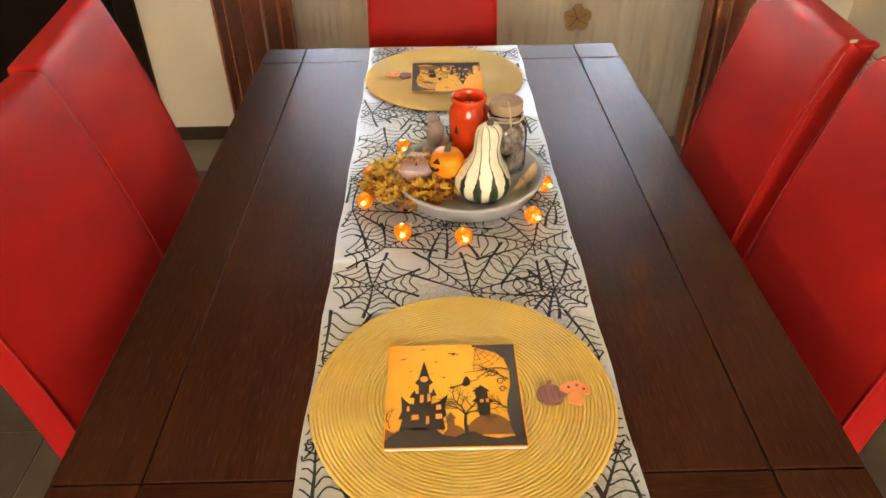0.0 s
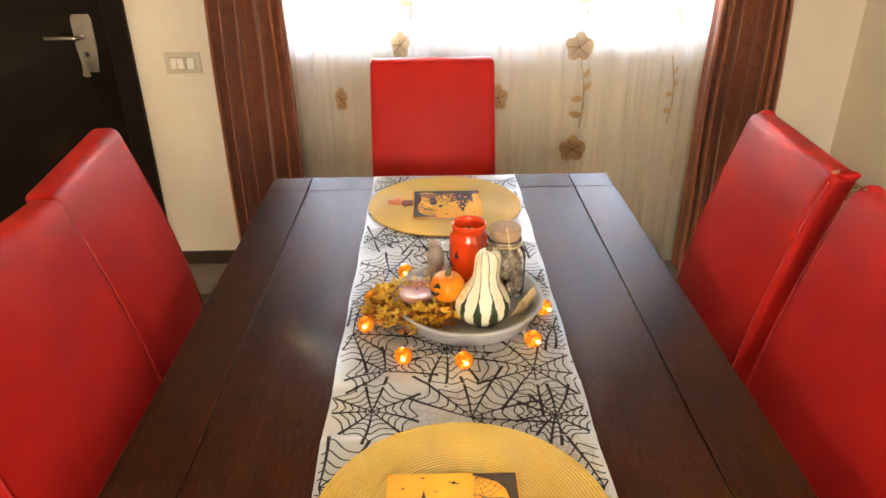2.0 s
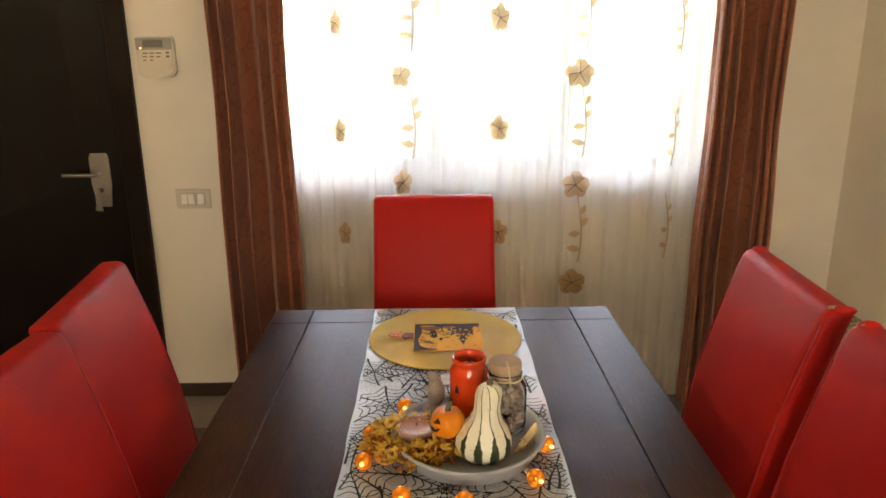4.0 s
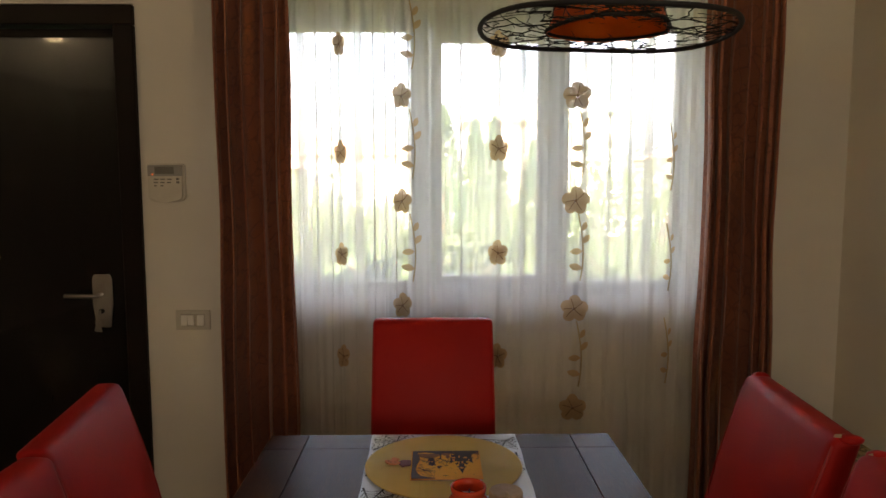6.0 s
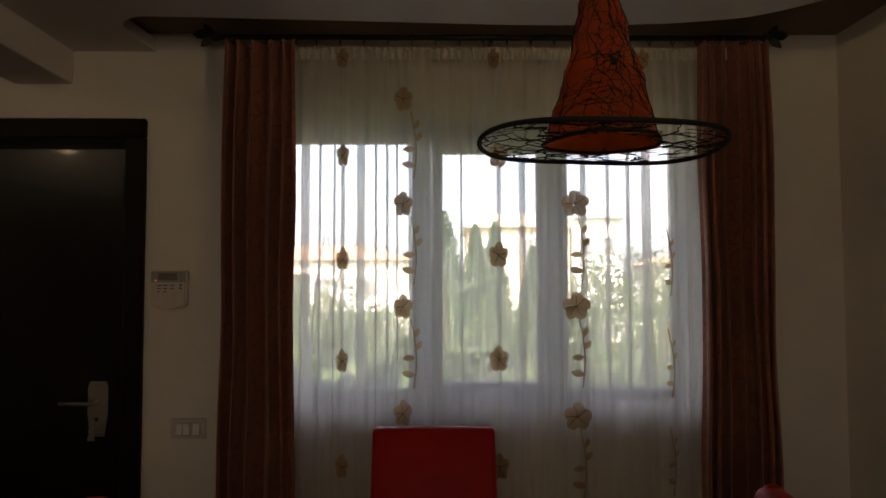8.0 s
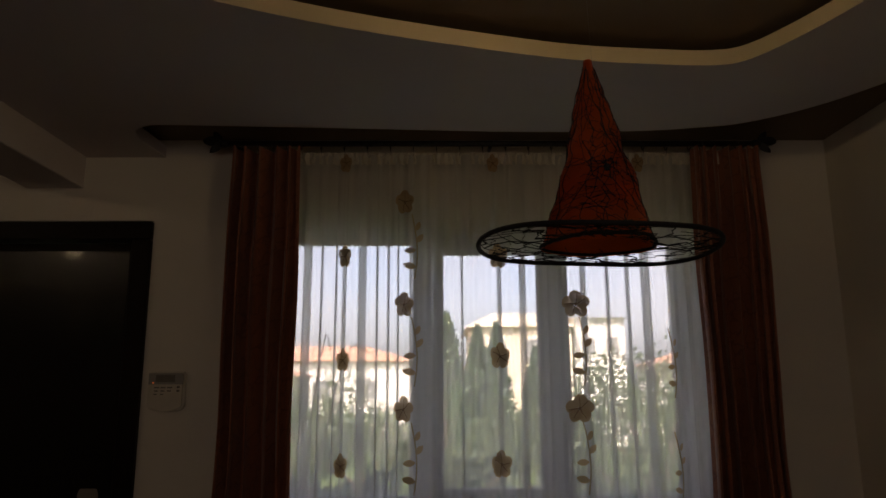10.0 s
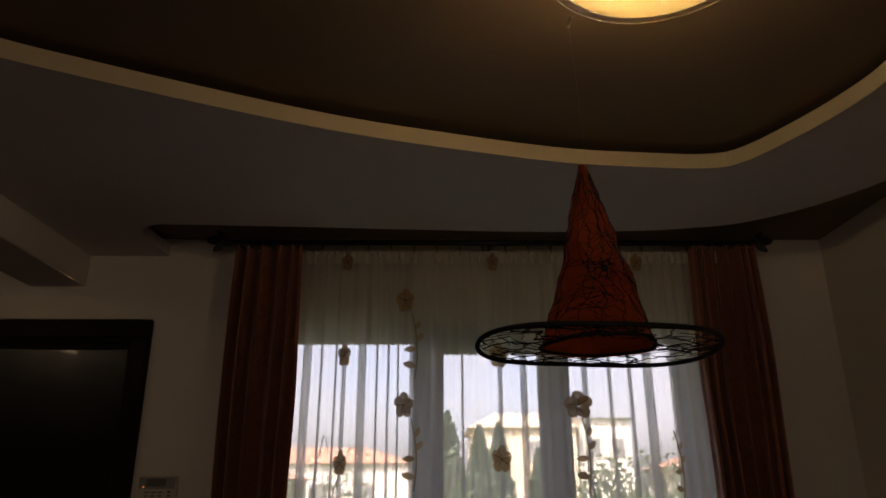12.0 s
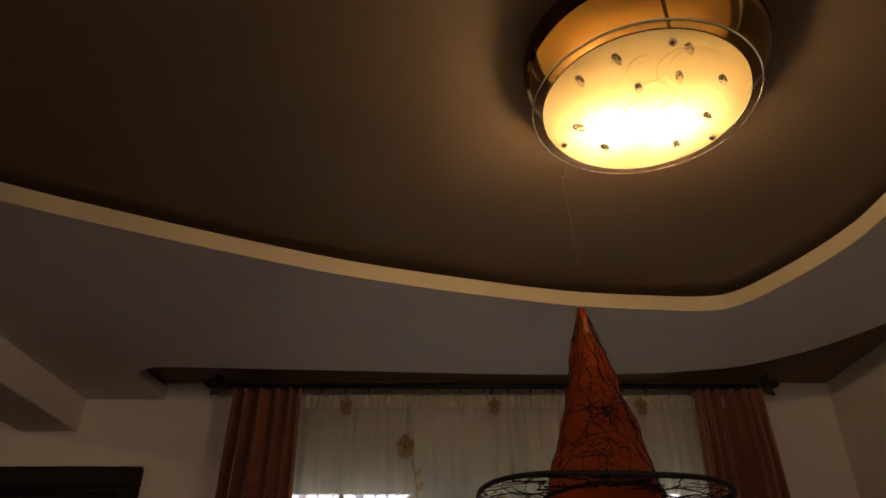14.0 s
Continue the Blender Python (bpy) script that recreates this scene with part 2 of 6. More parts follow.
# unseen mass added above the room so its shadow dims the near garden
tagged(part("garden_shade_block", cube(LEFT - 0.2, RIGHT + 0.2, REAR - 0.2, WALL + 0.25, 2.752, 6.4), PLASTER), "unseen plain block added to shade the near garden", "wall", kind="structure")

# soffit white tinted yellow, painting the ceiling lamp's light onto the fascia
FASCIA = varied("lamplit_fascia_white", (0.60, 0.485, 0.29), (0.65, 0.535, 0.34), 3, (0.6, 0.75), 200, 0.1)
# ---- ceiling: brown upper sheet, white curved soffit round it, box beam
ceiling = tagged(part("ceiling", cube(BEAM0 + 0.1, RIGHT, REAR, WALL, TOP, TOP + 0.1), BROWNC), "matt brown painted upper ceiling", "ceiling", kind="structure")
inner_keys = [(-1.10, -1.6), (-1.36, -0.9), (-1.48, 0.0), (-1.42, 0.8), (-1.28, 1.21), (-1.057, 1.372), (-0.831, 1.492), (-0.573, 1.617), (-0.279, 1.745), (0.050, 1.851),
              (0.407, 1.943), (0.683, 1.975), (0.866, 1.982), (0.959, 1.940), (1.048, 1.777), (1.116, 1.581),
              (1.135, 1.40), (1.145, 0.8), (1.12, 0.0), (1.08, -0.9), (0.9, -1.6)]
inner = [(v.x, v.y) for v in smooth_line([(x, y, 0) for x, y in inner_keys], 5)]
rec_keys = [(-1.175, 2.63), (-1.152, 2.55), (-1.09, 2.497), (-1.014, 2.487), (-0.70, 2.503), (-0.373, 2.521), (0.0, 2.544), (0.283, 2.559), (0.55, 2.561), (0.833, 2.546),
            (1.0, 2.516), (1.139, 2.479), (1.27, 2.39), (1.371, 2.283), (1.445, 2.17), (1.494, 2.074), (1.545, 1.955), (1.61, 1.75), (RIGHT, 1.45)]
recess = [(v.x, v.y) for v in smooth_line([(x, y, 0) for x, y in rec_keys], 4)]
outer = [(-1.157, WALL)] + recess + [(RIGHT, REAR), (BEAM1 - 0.02, REAR), (BEAM1 - 0.02, WALL)]


def soffit_mesh():
    bm = bmesh.new()
    rings = []
    for ring in (outer, inner):
        vs = [bm.verts.new((x, y, SOFFIT)) for x, y in ring]
        es = [bm.edges.new((vs[i], vs[(i + 1) % len(vs)])) for i in range(len(vs))]
        rings.append((vs, es))
    bmesh.ops.triangle_fill(bm, use_beauty=True, use_dissolve=False, edges=rings[0][1] + rings[1][1])
    for vs, _ in rings:
        up = [bm.verts.new((v.co.x, v.co.y, 2.451)) for v in vs]
        for i in range(len(vs)):
            j = (i + 1) % len(vs)
            f = bm.faces.new((vs[i], vs[j], up[j], up[i]))
            f.material_index = 1 if vs is rings[1][0] else 0
    bmesh.ops.recalc_face_normals(bm, faces=bm.faces[:])
    return bm


tagged(part("ceiling_soffit", soffit_mesh(), (WHITE, FASCIA)), "white curved plasterboard soffit round the brown ceiling", "ceiling", kind="structure")
tagged(part("ceiling_beam", cube(BEAM0, BEAM1, REAR, WALL, BEAMZ, TOP - 0.002, 0.004, 1), WHITE), "white boxed ceiling beam over the door", "beam", kind="structure")

tagged(part("hall_ceiling", cube(LEFT, BEAM0 + 0.1, REAR, WALL, TOP, TOP + 0.1), WHITE), "plain white ceiling of the hall by the door", "ceiling", kind="structure")

# ---- floor of brown stone tiles
TILE = mat("brown_floor_tile", (0.12, 0.095, 0.075), 0.4, spec=0.2)
tv = coords(TILE)
oi = node(TILE, "ShaderNodeObjectInfo")
tn = noise_fac(TILE, tv, 7, 6, 0.6, 0.8)
tcol = ramp(TILE, tn, [(0.25, (0.040, 0.029, 0.021)), (0.55, (0.064, 0.047, 0.034)), (0.8, (0.10, 0.076, 0.057))])
base(TILE, mixc(TILE, 0.3, tcol, ramp(TILE, oi.outputs["Random"], [(0.0, (0.045, 0.033, 0.024)), (1.0, (0.08, 0.06, 0.045))])))
rough(TILE, tn, 0.3, 0.5)
bump(TILE, noise_fac(TILE, tv, 30), 0.2, 0.001)
GROUT = varied("grey_grout", (0.16, 0.14, 0.12), (0.2, 0.175, 0.15), 10, (0.8, 0.9))
floor = tagged(part("floor", cube(LEFT, RIGHT, REAR, WALL, FLOOR - 0.1, FLOOR - 0.004), GROUT), "brown grey stone-look floor tiles", "floor", kind="structure")

# ---- baseboard
BASEB = varied("brown_baseboard_tile", (0.035, 0.023, 0.016), (0.06, 0.041, 0.029), 12, (0.3, 0.45), spec=0.15)
for x0, x1 in ((-1.185, RIGHT - 0.012),):
    tagged(part("baseboard", cube(x0, x1, WALL - 0.012, WALL - 0.001, FLOOR, 0.012, 0.002, 1), BASEB), "dark brown tiled baseboard", "baseboard", kind="structure")
tagged(part("baseboard", cube(RIGHT - 0.012, RIGHT - 0.001, REAR, WALL - 0.013, FLOOR, 0.012, 0.002, 1), BASEB), "dark brown tiled baseboard", "baseboard", kind="structure")

# ---- window
window = thing("window_1", "three-part brown framed window with clear panes", "window", kind="structure")
WY = 2.99


def bar(name, x0, x1, z0, z1, d0=0.0, d1=0.06, parent=window, m=FRAMEW):
    return part(name, cube(x0, x1, WY + d0, WY + d1, z0, z1, 0.004, 1), m, parent)


bar("frame_head", WX0 + 0.001, WX1 - 0.001, 2.064, WZ1 - 0.001)
bar("frame_bottom", WX0 + 0.001, WX1 - 0.001, WZ0 + 0.002, 0.965)
bar("frame_jamb", WX0 + 0.001, -0.665, 0.966, 2.063)
bar("frame_jamb", 1.058, WX1 - 0.001, 0.966, 2.063)
bar("mullion", -0.070, -0.010, 0.966, 2.063)
bar("head_infill", -0.009, 0.489, 2.043, 2.063)
bar("mullion", 0.490, 0.554, 0.966, 2.063)
for x0, x1, z0, z1, w in ((-0.664, -0.071, 0.967, 2.062, 0.021), (-0.009, 0.489, 0.967, 2.042, 0.046), (0.555, 1.057, 0.967, 2.062, 0.020)):
    sash = part("sash", cube(x0, x0 + w, WY - 0.012, WY + 0.045, z0, z1, 0.004, 1), FRAMEW, window)
    part("sash_side", cube(x1 - w, x1, WY - 0.012, WY + 0.045, z0, z1, 0.004, 1), FRAMEW, sash)
    part("sash_rail", cube(x0 + w, x1 - w, WY - 0.012, WY + 0.045, z0, z0 + w, 0.004, 1), FRAMEW, sash)
    part("sash_rail", cube(x0 + w, x1 - w, WY - 0.012, WY + 0.045, z1 - w, z1, 0.004, 1), FRAMEW, sash)
    pane = part("pane", cube(x0 + w, x1 - w, WY + 0.018, WY + 0.022, z0 + w, z1 - w), GLASS, sash)
    pane.visible_shadow = False
part("window_sill", cube(WX0 - 0.03, WX1 + 0.03, WALL - 0.03, WY - 0.013, WZ0 - 0.032, WZ0 - 0.002, 0.006), SILL, window, "white window sill")

# ---- entrance door
door = thing("door_1", "closed dark wenge entrance door with steel handle", "door", kind="structure")
part("frame_jamb", cube(-1.265, -1.185, WALL - 0.025, WALL + 0.12, FLOOR, 2.035, 0.004, 1), DOORW, door)
part("frame_head", cube(-2.19, -1.185, WALL - 0.025, WALL + 0.12, 2.036, 2.112, 0.004, 1), DOORW, door)
part("frame_jamb", cube(-2.19, -2.12, WALL - 0.025, WALL + 0.12, FLOOR, 2.035, 0.004, 1), DOORW, door)
leaf = part("door_leaf", cube(-2.119, -1.268, WALL + 0.015, WALL + 0.06, FLOOR + 0.006, 1.996, 0.006, 3), DOORL, door, "satin wenge leaf", smooth=False)
part("door_stop", cube(-2.119, -1.268, WALL + 0.055, WALL + 0.1, 1.98, 2.034), DOORW, door)

# ---------------------------------------------------------------- dining table
TX0, TX1, TY0, TY1, TZ = -0.431, 0.463, 0.396, 1.801, 0.75
table = thing("dining_table", "large dark-stained oak dining table with framed plank top", "table")
GAP = 0.0009
cols = (TX0, -0.330, 0.359, TX1)
rws = (TY0, 0.499, 1.706, TY1)
for i in range(3):
    for j in range(3):
        m = TABLEX if (i == 1 and j != 1) else TABLEW
        part("top_plank", cube(cols[i] + (GAP if i else 0), cols[i + 1] - (GAP if i < 2 else 0), rws[j] + (GAP if j else 0), rws[j + 1] - (GAP if j < 2 else 0), TZ - 0.035, TZ, 0.0013, 1), m, table)
part("top_underlay", cube(TX0 + 0.004, TX1 - 0.004, TY0 + 0.004, TY1 - 0.004, TZ - 0.05, TZ - 0.0355), BLACKM, table)
for x in (TX0 + 0.03, TX1 - 0.11):
    for y in (TY0 + 0.03, TY1 - 0.11):
        part("leg", cube(x, x + 0.08, y, y + 0.08, FLOOR, TZ - 0.051, 0.004), TABLEW, table)
for y in (TY0 + 0.05, TY1 - 0.07):
    part("apron", cube(TX0 + 0.112, TX1 - 0.112, y, y + 0.02, TZ - 0.14, TZ - 0.051, 0.002, 1), TABLEX, table)
for x in (TX0 + 0.05, TX1 - 0.07):
    part("apron", cube(x, x + 0.02, TY0 + 0.112, TY1 - 0.112, TZ - 0.14, TZ - 0.051, 0.002, 1), TABLEW, table)

# ---------------------------------------------------------------- chairs


def pad(w, d, h, lean, crown=0.012):
    """A padded slab standing on z=0: width along x, depth along y, leaning back by lean metres at the top."""
    bm = cube(-w / 2, w / 2, 0, d, 0, h, 0.018, 4)
    bmesh.ops.subdivide_edges(bm, edges=[e for e in bm.edges if e.calc_length() > 0.15], cuts=5, use_grid_fill=True)
    for v in bm.verts:
        t = v.co.z / h
        u = 1 - (2 * v.co.x / w) ** 2
        s = max(0.0, math.sin(math.pi * min(1, max(0, t)))) * u
        v.co.y += (-crown * s if v.co.y < d / 2 else crown * 0.5 * s)
        v.co.y += lean * (0.35 * t + 0.65 * t * t)
        v.co.x *= 1 - 0.03 * t
    return bm


def chair(label):
    c = thing("dining_chair", label, "chair", group="chairs round the table")
    part("seat", cube(-0.205, 0.205, -0.40, 0.02, 0.385, 0.475, 0.022, 4), LEATHER, c, smooth=True)
    b = pad(0.415, 0.055, 0.60, 0.12)
    bmesh.ops.translate(b, verts=b.verts[:], vec=(0, 0.0, 0.385))
    back = part("backrest", b, LEATHER, c, smooth=True)
    for s in (-1, 1):
        pts = [(s * 0.204 * (1 - 0.03 * t), 0.004 + 0.12 * (0.35 * t + 0.65 * t * t) - 0.004, 0.40 + 0.57 * t) for t in [k / 10 for k in range(11)]]
        part("piping", tube(pts, 0.0022, 6), SEAMRED, back, "dark red piping", smooth=True)
    for x in (-0.195, 0.155):
        for y in (-0.385, -0.02):
            part("leg", cube(x, x + 0.04, y, y + 0.04, FLOOR, 0.386, 0.003, 1), DOORW, c, "dark wooden leg")
    return c


first = chair("red leatherette dining chair at the head of the table")
first.matrix_basis = pose(-0.003, 2.045, 0, 0, 0, 0) @ Matrix.Diagonal((0.94, 1, 1, 1))
copies = [(-0.541, 1.325, 98, "tall red leatherette dining chair near the door"),
          (-0.497, 0.893, 89, "tall red leatherette dining chair pushed against the table"),
          (0.572, 1.349, -94, "tall red leatherette chair with torn worn top corner"),
          (0.556, 0.881, -91, "tall red leatherette dining chair along the wall side")]
chairs = []
for x, y, rz, lab in copies:
    c = copy_thing(first, pose(x, y, 0, 0, 0, rz))
    c.scale = (1, 1, 1)
    c["label"] = lab
    chairs.append(c)

# worn corners of the leatherette
FOAM = varied("cream_foam", (0.66, 0.52, 0.34), (0.75, 0.62, 0.44), 60, (0.8, 0.95), 300, 0.6, 0.001)


def torn(chair_ob, sx, size):
    rnd = random.Random(int(size * 1000))
    bm = bmesh.new()
    c = bm.verts.new((sx * 0.190, 0.140, 0.988))
    ring = []
    for k in range(14):
        a = 2 * math.pi * k / 14
        r = size * rnd.uniform(0.6, 1.2)
        ring.append(bm.verts.new((sx * 0.190 + r * 0.55 * math.cos(a), 0.140 + r * math.sin(a), 0.9855)))
    for k in range(14):
        bm.faces.new((c, ring[k], ring[(k + 1) % 14]))
    bmesh.ops.solidify(bm, geom=bm.faces[:], thickness=0.003)
    part("torn_corner", bm, FOAM, chair_ob, "torn corner with pale foam")
    fl = ball(0.015, 1.0, 1.4, 0.62, 14, 8, at=(sx * 0.1935, 0.152, 0.981))
    for v in fl.verts:
        v.co += Vector((1, 1, 1)) * 0.003 * noise.noise(v.co * 90)
    part("loose_flap", fl, LEATHER, chair_ob, smooth=True)


torn(chairs[2], 1, 0.021)
torn(chairs[3], -1, 0.008)
torn(chairs[2], -1, 0.006)

# ---------------------------------------------------------------- ottoman by the right wall
FLORAL = mat("olive_floral_fabric", (0.3, 0.24, 0.12), 0.85)
fv = coords(FLORAL)
base(FLORAL, mixc(FLORAL, ramp(FLORAL, noise_fac(FLORAL, fv, 26, 3, 0.5, 1.5), [(0.45, (0, 0, 0)), (0.52, (1, 1, 1))]), (0.42, 0.32, 0.17), (0.16, 0.13, 0.06)))
bump(FLORAL, noise_fac(FLORAL, fv, 500, 2), 0.3, 0.0006)
stool = thing("ottoman", "low olive and tan floral upholstered ottoman by the wall", "ottoman", 1.50, 2.57, 0)
part("base", cube(-0.15, 0.15, -0.20, 0.20, 0.05, 0.30, 0.03, 3), FLORAL, stool, smooth=True)
part("cushion", cube(-0.16, 0.16, -0.21, 0.21, 0.301, 0.42, 0.05, 4), FLORAL, stool, smooth=True)
for sx_ in (-0.14, 0.10):
    for sy_ in (-0.18, 0.14):
        part("foot", cube(sx_, sx_ + 0.04, sy_, sy_ + 0.04, FLOOR, 0.051), DOORW, stool)

# ---------------------------------------------------------------- table runner and mats
SATIN = varied("grey_satin", (0.41, 0.435, 0.465), (0.49, 0.515, 0.545), 9, (0.24, 0.38), 500, 0.1)


def runner_z(x, y):
    """Creases across the cloth and soft waves."""
    z = 0.0006 * math.sin(19 * x + 3) * math.sin(11 * y) + 0.0005 * math.sin(37 * y + 9 * x)
    for c in (1.370, 1.12, 0.883, 0.764, 0.52):
        z += 0.0022 * math.exp(-((y - c - 0.01 * x) / 0.006) ** 2)
    return z + 0.0006


bm = bmesh.new()
NXR, NYR = 26, 300
grid = []
for side in (0, 1):
    rows_ = []
    for j in range(NYR + 1):
        y = 0.30 + 1.495 * j / NYR
        rows_.append([])
        for i in range(NXR + 1):
            u = i / NXR
            x = -0.163 + 0.378 * u + (0.0012 * math.sin(31 * y) * (1 if u in (0, 1) else 0))
            z = TZ + 0.0012 + runner_z(x, y) - 0.0010 * side
            rows_[-1].append(bm.verts.new((x, max(y, TY0 + 0.001), z)))
    grid.append(rows_)
for j in range(NYR):
    if grid[0][j][0].co.y == grid[0][j + 1][0].co.y:
        continue
    for i in range(NXR):
        a_, b_ = grid[0][j], grid[0][j + 1]
        bm.faces.new((a_[i], a_[i + 1], b_[i + 1], b_[i]))
        a_, b_ = grid[1][j], grid[1][j + 1]
        bm.faces.new((a_[i], b_[i], b_[i + 1], a_[i + 1]))
for v in [v for v in bm.verts if not v.link_faces]:
    bm.verts.remove(v)
runner = thing("table_runner", "shiny grey satin table runner printed with spider webs", "table runner")
part("satin_cloth", bm, SATIN, runner, "shiny silver grey satin", smooth=True)
# front end hanging over the table's edge
bm = bmesh.new()
rows_ = []
for j in range(9):
    t = j / 8
    rows_.append([bm.verts.new((-0.163 + 0.378 * i / NXR, TY0 - 0.004 - 0.006 * math.sin(0.5 * i) * t, TZ + 0.002 - 0.14 * t)) for i in range(NXR + 1)])
for a_, b_ in zip(rows_, rows_[1:]):
    for i in range(NXR):
        bm.faces.new((a_[i], a_[i + 1], b_[i + 1], b_[i]))
part("overhang", bm, SATIN, runner, smooth=True)
STRAW = varied("yellow_braid", (0.56, 0.39, 0.075), (0.66, 0.47, 0.115), 14, (0.5, 0.65), 420, 0.4)


def placemat(label, x, y, rx=1.0):
    mat_ob = thing("placemat", label, "placemat", x, y, TZ + 0.0032, group="placemats")
    R, N = 0.1835, 40
    for i in range(N):
        r = R * (i + 0.6) / N
        n = max(10, int(18 + i * 2.0))
        pts = [(r * math.cos(2 * math.pi * k / n), r * math.sin(2 * math.pi * k / n), 0.0030) for k in range(n)]
        part("braid", tube(pts, 0.0026, 6, closed=True), STRAW, mat_ob, smooth=True)
    return mat_ob


placemat("round braided yellow straw placemat on the runner", 0.0245, 0.608)
placemat("round yellow straw placemat at the table's far end", 0.0215, 1.588)

# ---------------------------------------------------------------- curtains


def cloth(name, base_c, dark_c, transparency=0.0, translucency=0.4, sheen=0.0, pattern=False):
    m = mat(name, base_c, 0.6)
    nt = m.node_tree
    b = nt.nodes["Principled BSDF"]
    v = coords(m)
    weave = noise_fac(m, v, 900, 2)
    big = noise_fac(m, v, 5, 3)
    col = mixc(m, 0.35, ramp(m, big, [(0.3, base_c), (0.75, dark_c)]), ramp(m, weave, [(0.3, base_c), (0.7, dark_c)]))
    if pattern:
        w = node(m, "ShaderNodeTexVoronoi", Scale=16.0)
        w.feature = "DISTANCE_TO_EDGE"
        dist = noise_fac(m, v, 9, 3)
        mx = mixc(m, 0.12, v, dist)
        wire(m, mx, w.inputs["Vector"])
        line = ramp(m, w.outputs[0], [(0.0, (1, 1, 1)), (0.035, (1, 1, 1)), (0.06, (0, 0, 0))])
        col = mixc(m, line, col, dark_c)
        bump(m, line, 0.5, 0.0012)
    else:
        bump(m, weave, 0.15, 0.0005)
    base(m, col)
    b.inputs["Sheen Weight"].default_value = sheen
    tr = node(m, "ShaderNodeBsdfTranslucent")
    wire(m, col, tr.inputs[0])
    mix1 = node(m, "ShaderNodeMixShader", Fac=translucency)
    wire(m, b.outputs[0], mix1.inputs[1])
    wire(m, tr.outputs[0], mix1.inputs[2])
    last = mix1.outputs[0]
    if transparency > 0:
        tp = node(m, "ShaderNodeBsdfTransparent")
        mix2 = node(m, "ShaderNodeMixShader", Fac=transparency)
        wire(m, last, mix2.inputs[1])
        wire(m, tp.outputs[0], mix2.inputs[2])
        last = mix2.outputs[0]
    wire(m, last, nt.nodes["Material Output"].inputs[0])
    return m


VOILE = cloth("sheer_white_voile", (0.88, 0.87, 0.83), (0.82, 0.81, 0.77), 0.43, 0.78)
BROWN = cloth("copper_brown_satin", (0.36, 0.118, 0.050), (0.22, 0.070, 0.032), 0.0, 0.012, 0.25, True)
MOTIF = cloth("beige_applique", (0.50, 0.36, 0.21), (0.42, 0.29, 0.16), 0.05, 0.65)
MOTIFD = cloth("brown_applique_edge", (0.24, 0.14, 0.07), (0.19, 0.11, 0.05), 0.0, 0.3)
STEMC = cloth("beige_thread", (0.55, 0.44, 0.26), (0.46, 0.36, 0.20), 0.2, 0.4)


def sheet(line, z0, z1, nz, shape, thick=0.0):
    """A hanging cloth over a plan line of (x, y); shape(i, t, x, y) gives the plan point at height t of 0..1."""
    bm = bmesh.new()
    grid = []
    for j in range(nz + 1):
        t = j / nz
        z = z0 + (z1 - z0) * t
        grid.append([bm.verts.new((*shape(i, t, x, y), z)) for i, (x, y) in enumerate(line)])
    for a, b in zip(grid, grid[1:]):
        for i in range(len(line) - 1):
            bm.faces.new((a[i], a[i + 1], b[i + 1], b[i]))
    return bm


SHEER_Y = 2.775
FOLDS = [(-0.515, 0.034), (-0.455, 0.010), (-0.40, 0.008), (-0.368, 0.014), (-0.296, 0.030), (-0.235, 0.008), (-0.19, 0.008), (-0.15, 0.006), (-0.093, 0.016), (0.03, 0.007), (0.11, 0.006),
         (0.262, 0.013), (0.353, 0.022), (0.45, 0.010), (0.52, 0.008), (0.600, 0.018), (0.70, 0.009), (0.78, 0.008), (0.859, 0.032), (0.949, 0.013), (1.028, 0.03), (1.09, 0.03)]


def sheer_line():
    pts = []
    x = -0.62
    for p, w in FOLDS:
        a, b = p - w / 2, p + w / 2
        n = max(2, int((b - x) / 0.006))
        for k in range(n):
            xx = x + (b - x) * k / n
            pts.append((xx, SHEER_Y + 0.010 * math.sin(31 * xx) + 0.004 * math.sin(83 * xx)))
        y = SHEER_Y + 0.010 * math.sin(31 * p)
        pts += [(b, y + 0.002), (b + 0.002, y + 0.006), (b, y + 0.010), (p, y + 0.012), (a, y + 0.014), (a - 0.002, y + 0.018), (a, y + 0.021)]
        x = a + 0.003
    pts.append((1.20, SHEER_Y))
    return pts


def sheer_shape(i, t, x, y):
    sway = 0.004 * math.sin(9 * x + 5 * t) + 0.006 * (1 - t) * math.sin(17 * x)
    pleat = (0.0022 + 0.0050 * t ** 5) * math.sin(118 * x + 2.5 * math.sin(7 * x)) + 0.0018 * math.sin(203 * x + 1.5 * t)
    return x + 0.30 * sway, y + sway + pleat


sheer = thing("sheer_curtain", "sheer white voile curtain with beige flower vines", "curtain")
part("voile", sheet(sheer_line(), FLOOR + 0.02, 2.375, 36, sheer_shape), VOILE, sheer, "see-through white voile", smooth=True)
# gathered heading tape
tape_line = [(-0.62 + 1.82 * k / 420, SHEER_Y - 0.004 + 0.009 * math.sin(k * 0.9)) for k in range(421)]
part("heading_tape", sheet(tape_line, 2.335, 2.385, 5, lambda i, t, x, y: (x + 0.003 * math.sin(6 * t + x * 80), y + 0.002 * math.sin(9 * t))), cloth("heading_tape_cloth", (0.72, 0.68, 0.58), (0.62, 0.58, 0.48), 0.1, 0.35), sheer, "gathered cream heading tape", smooth=True)


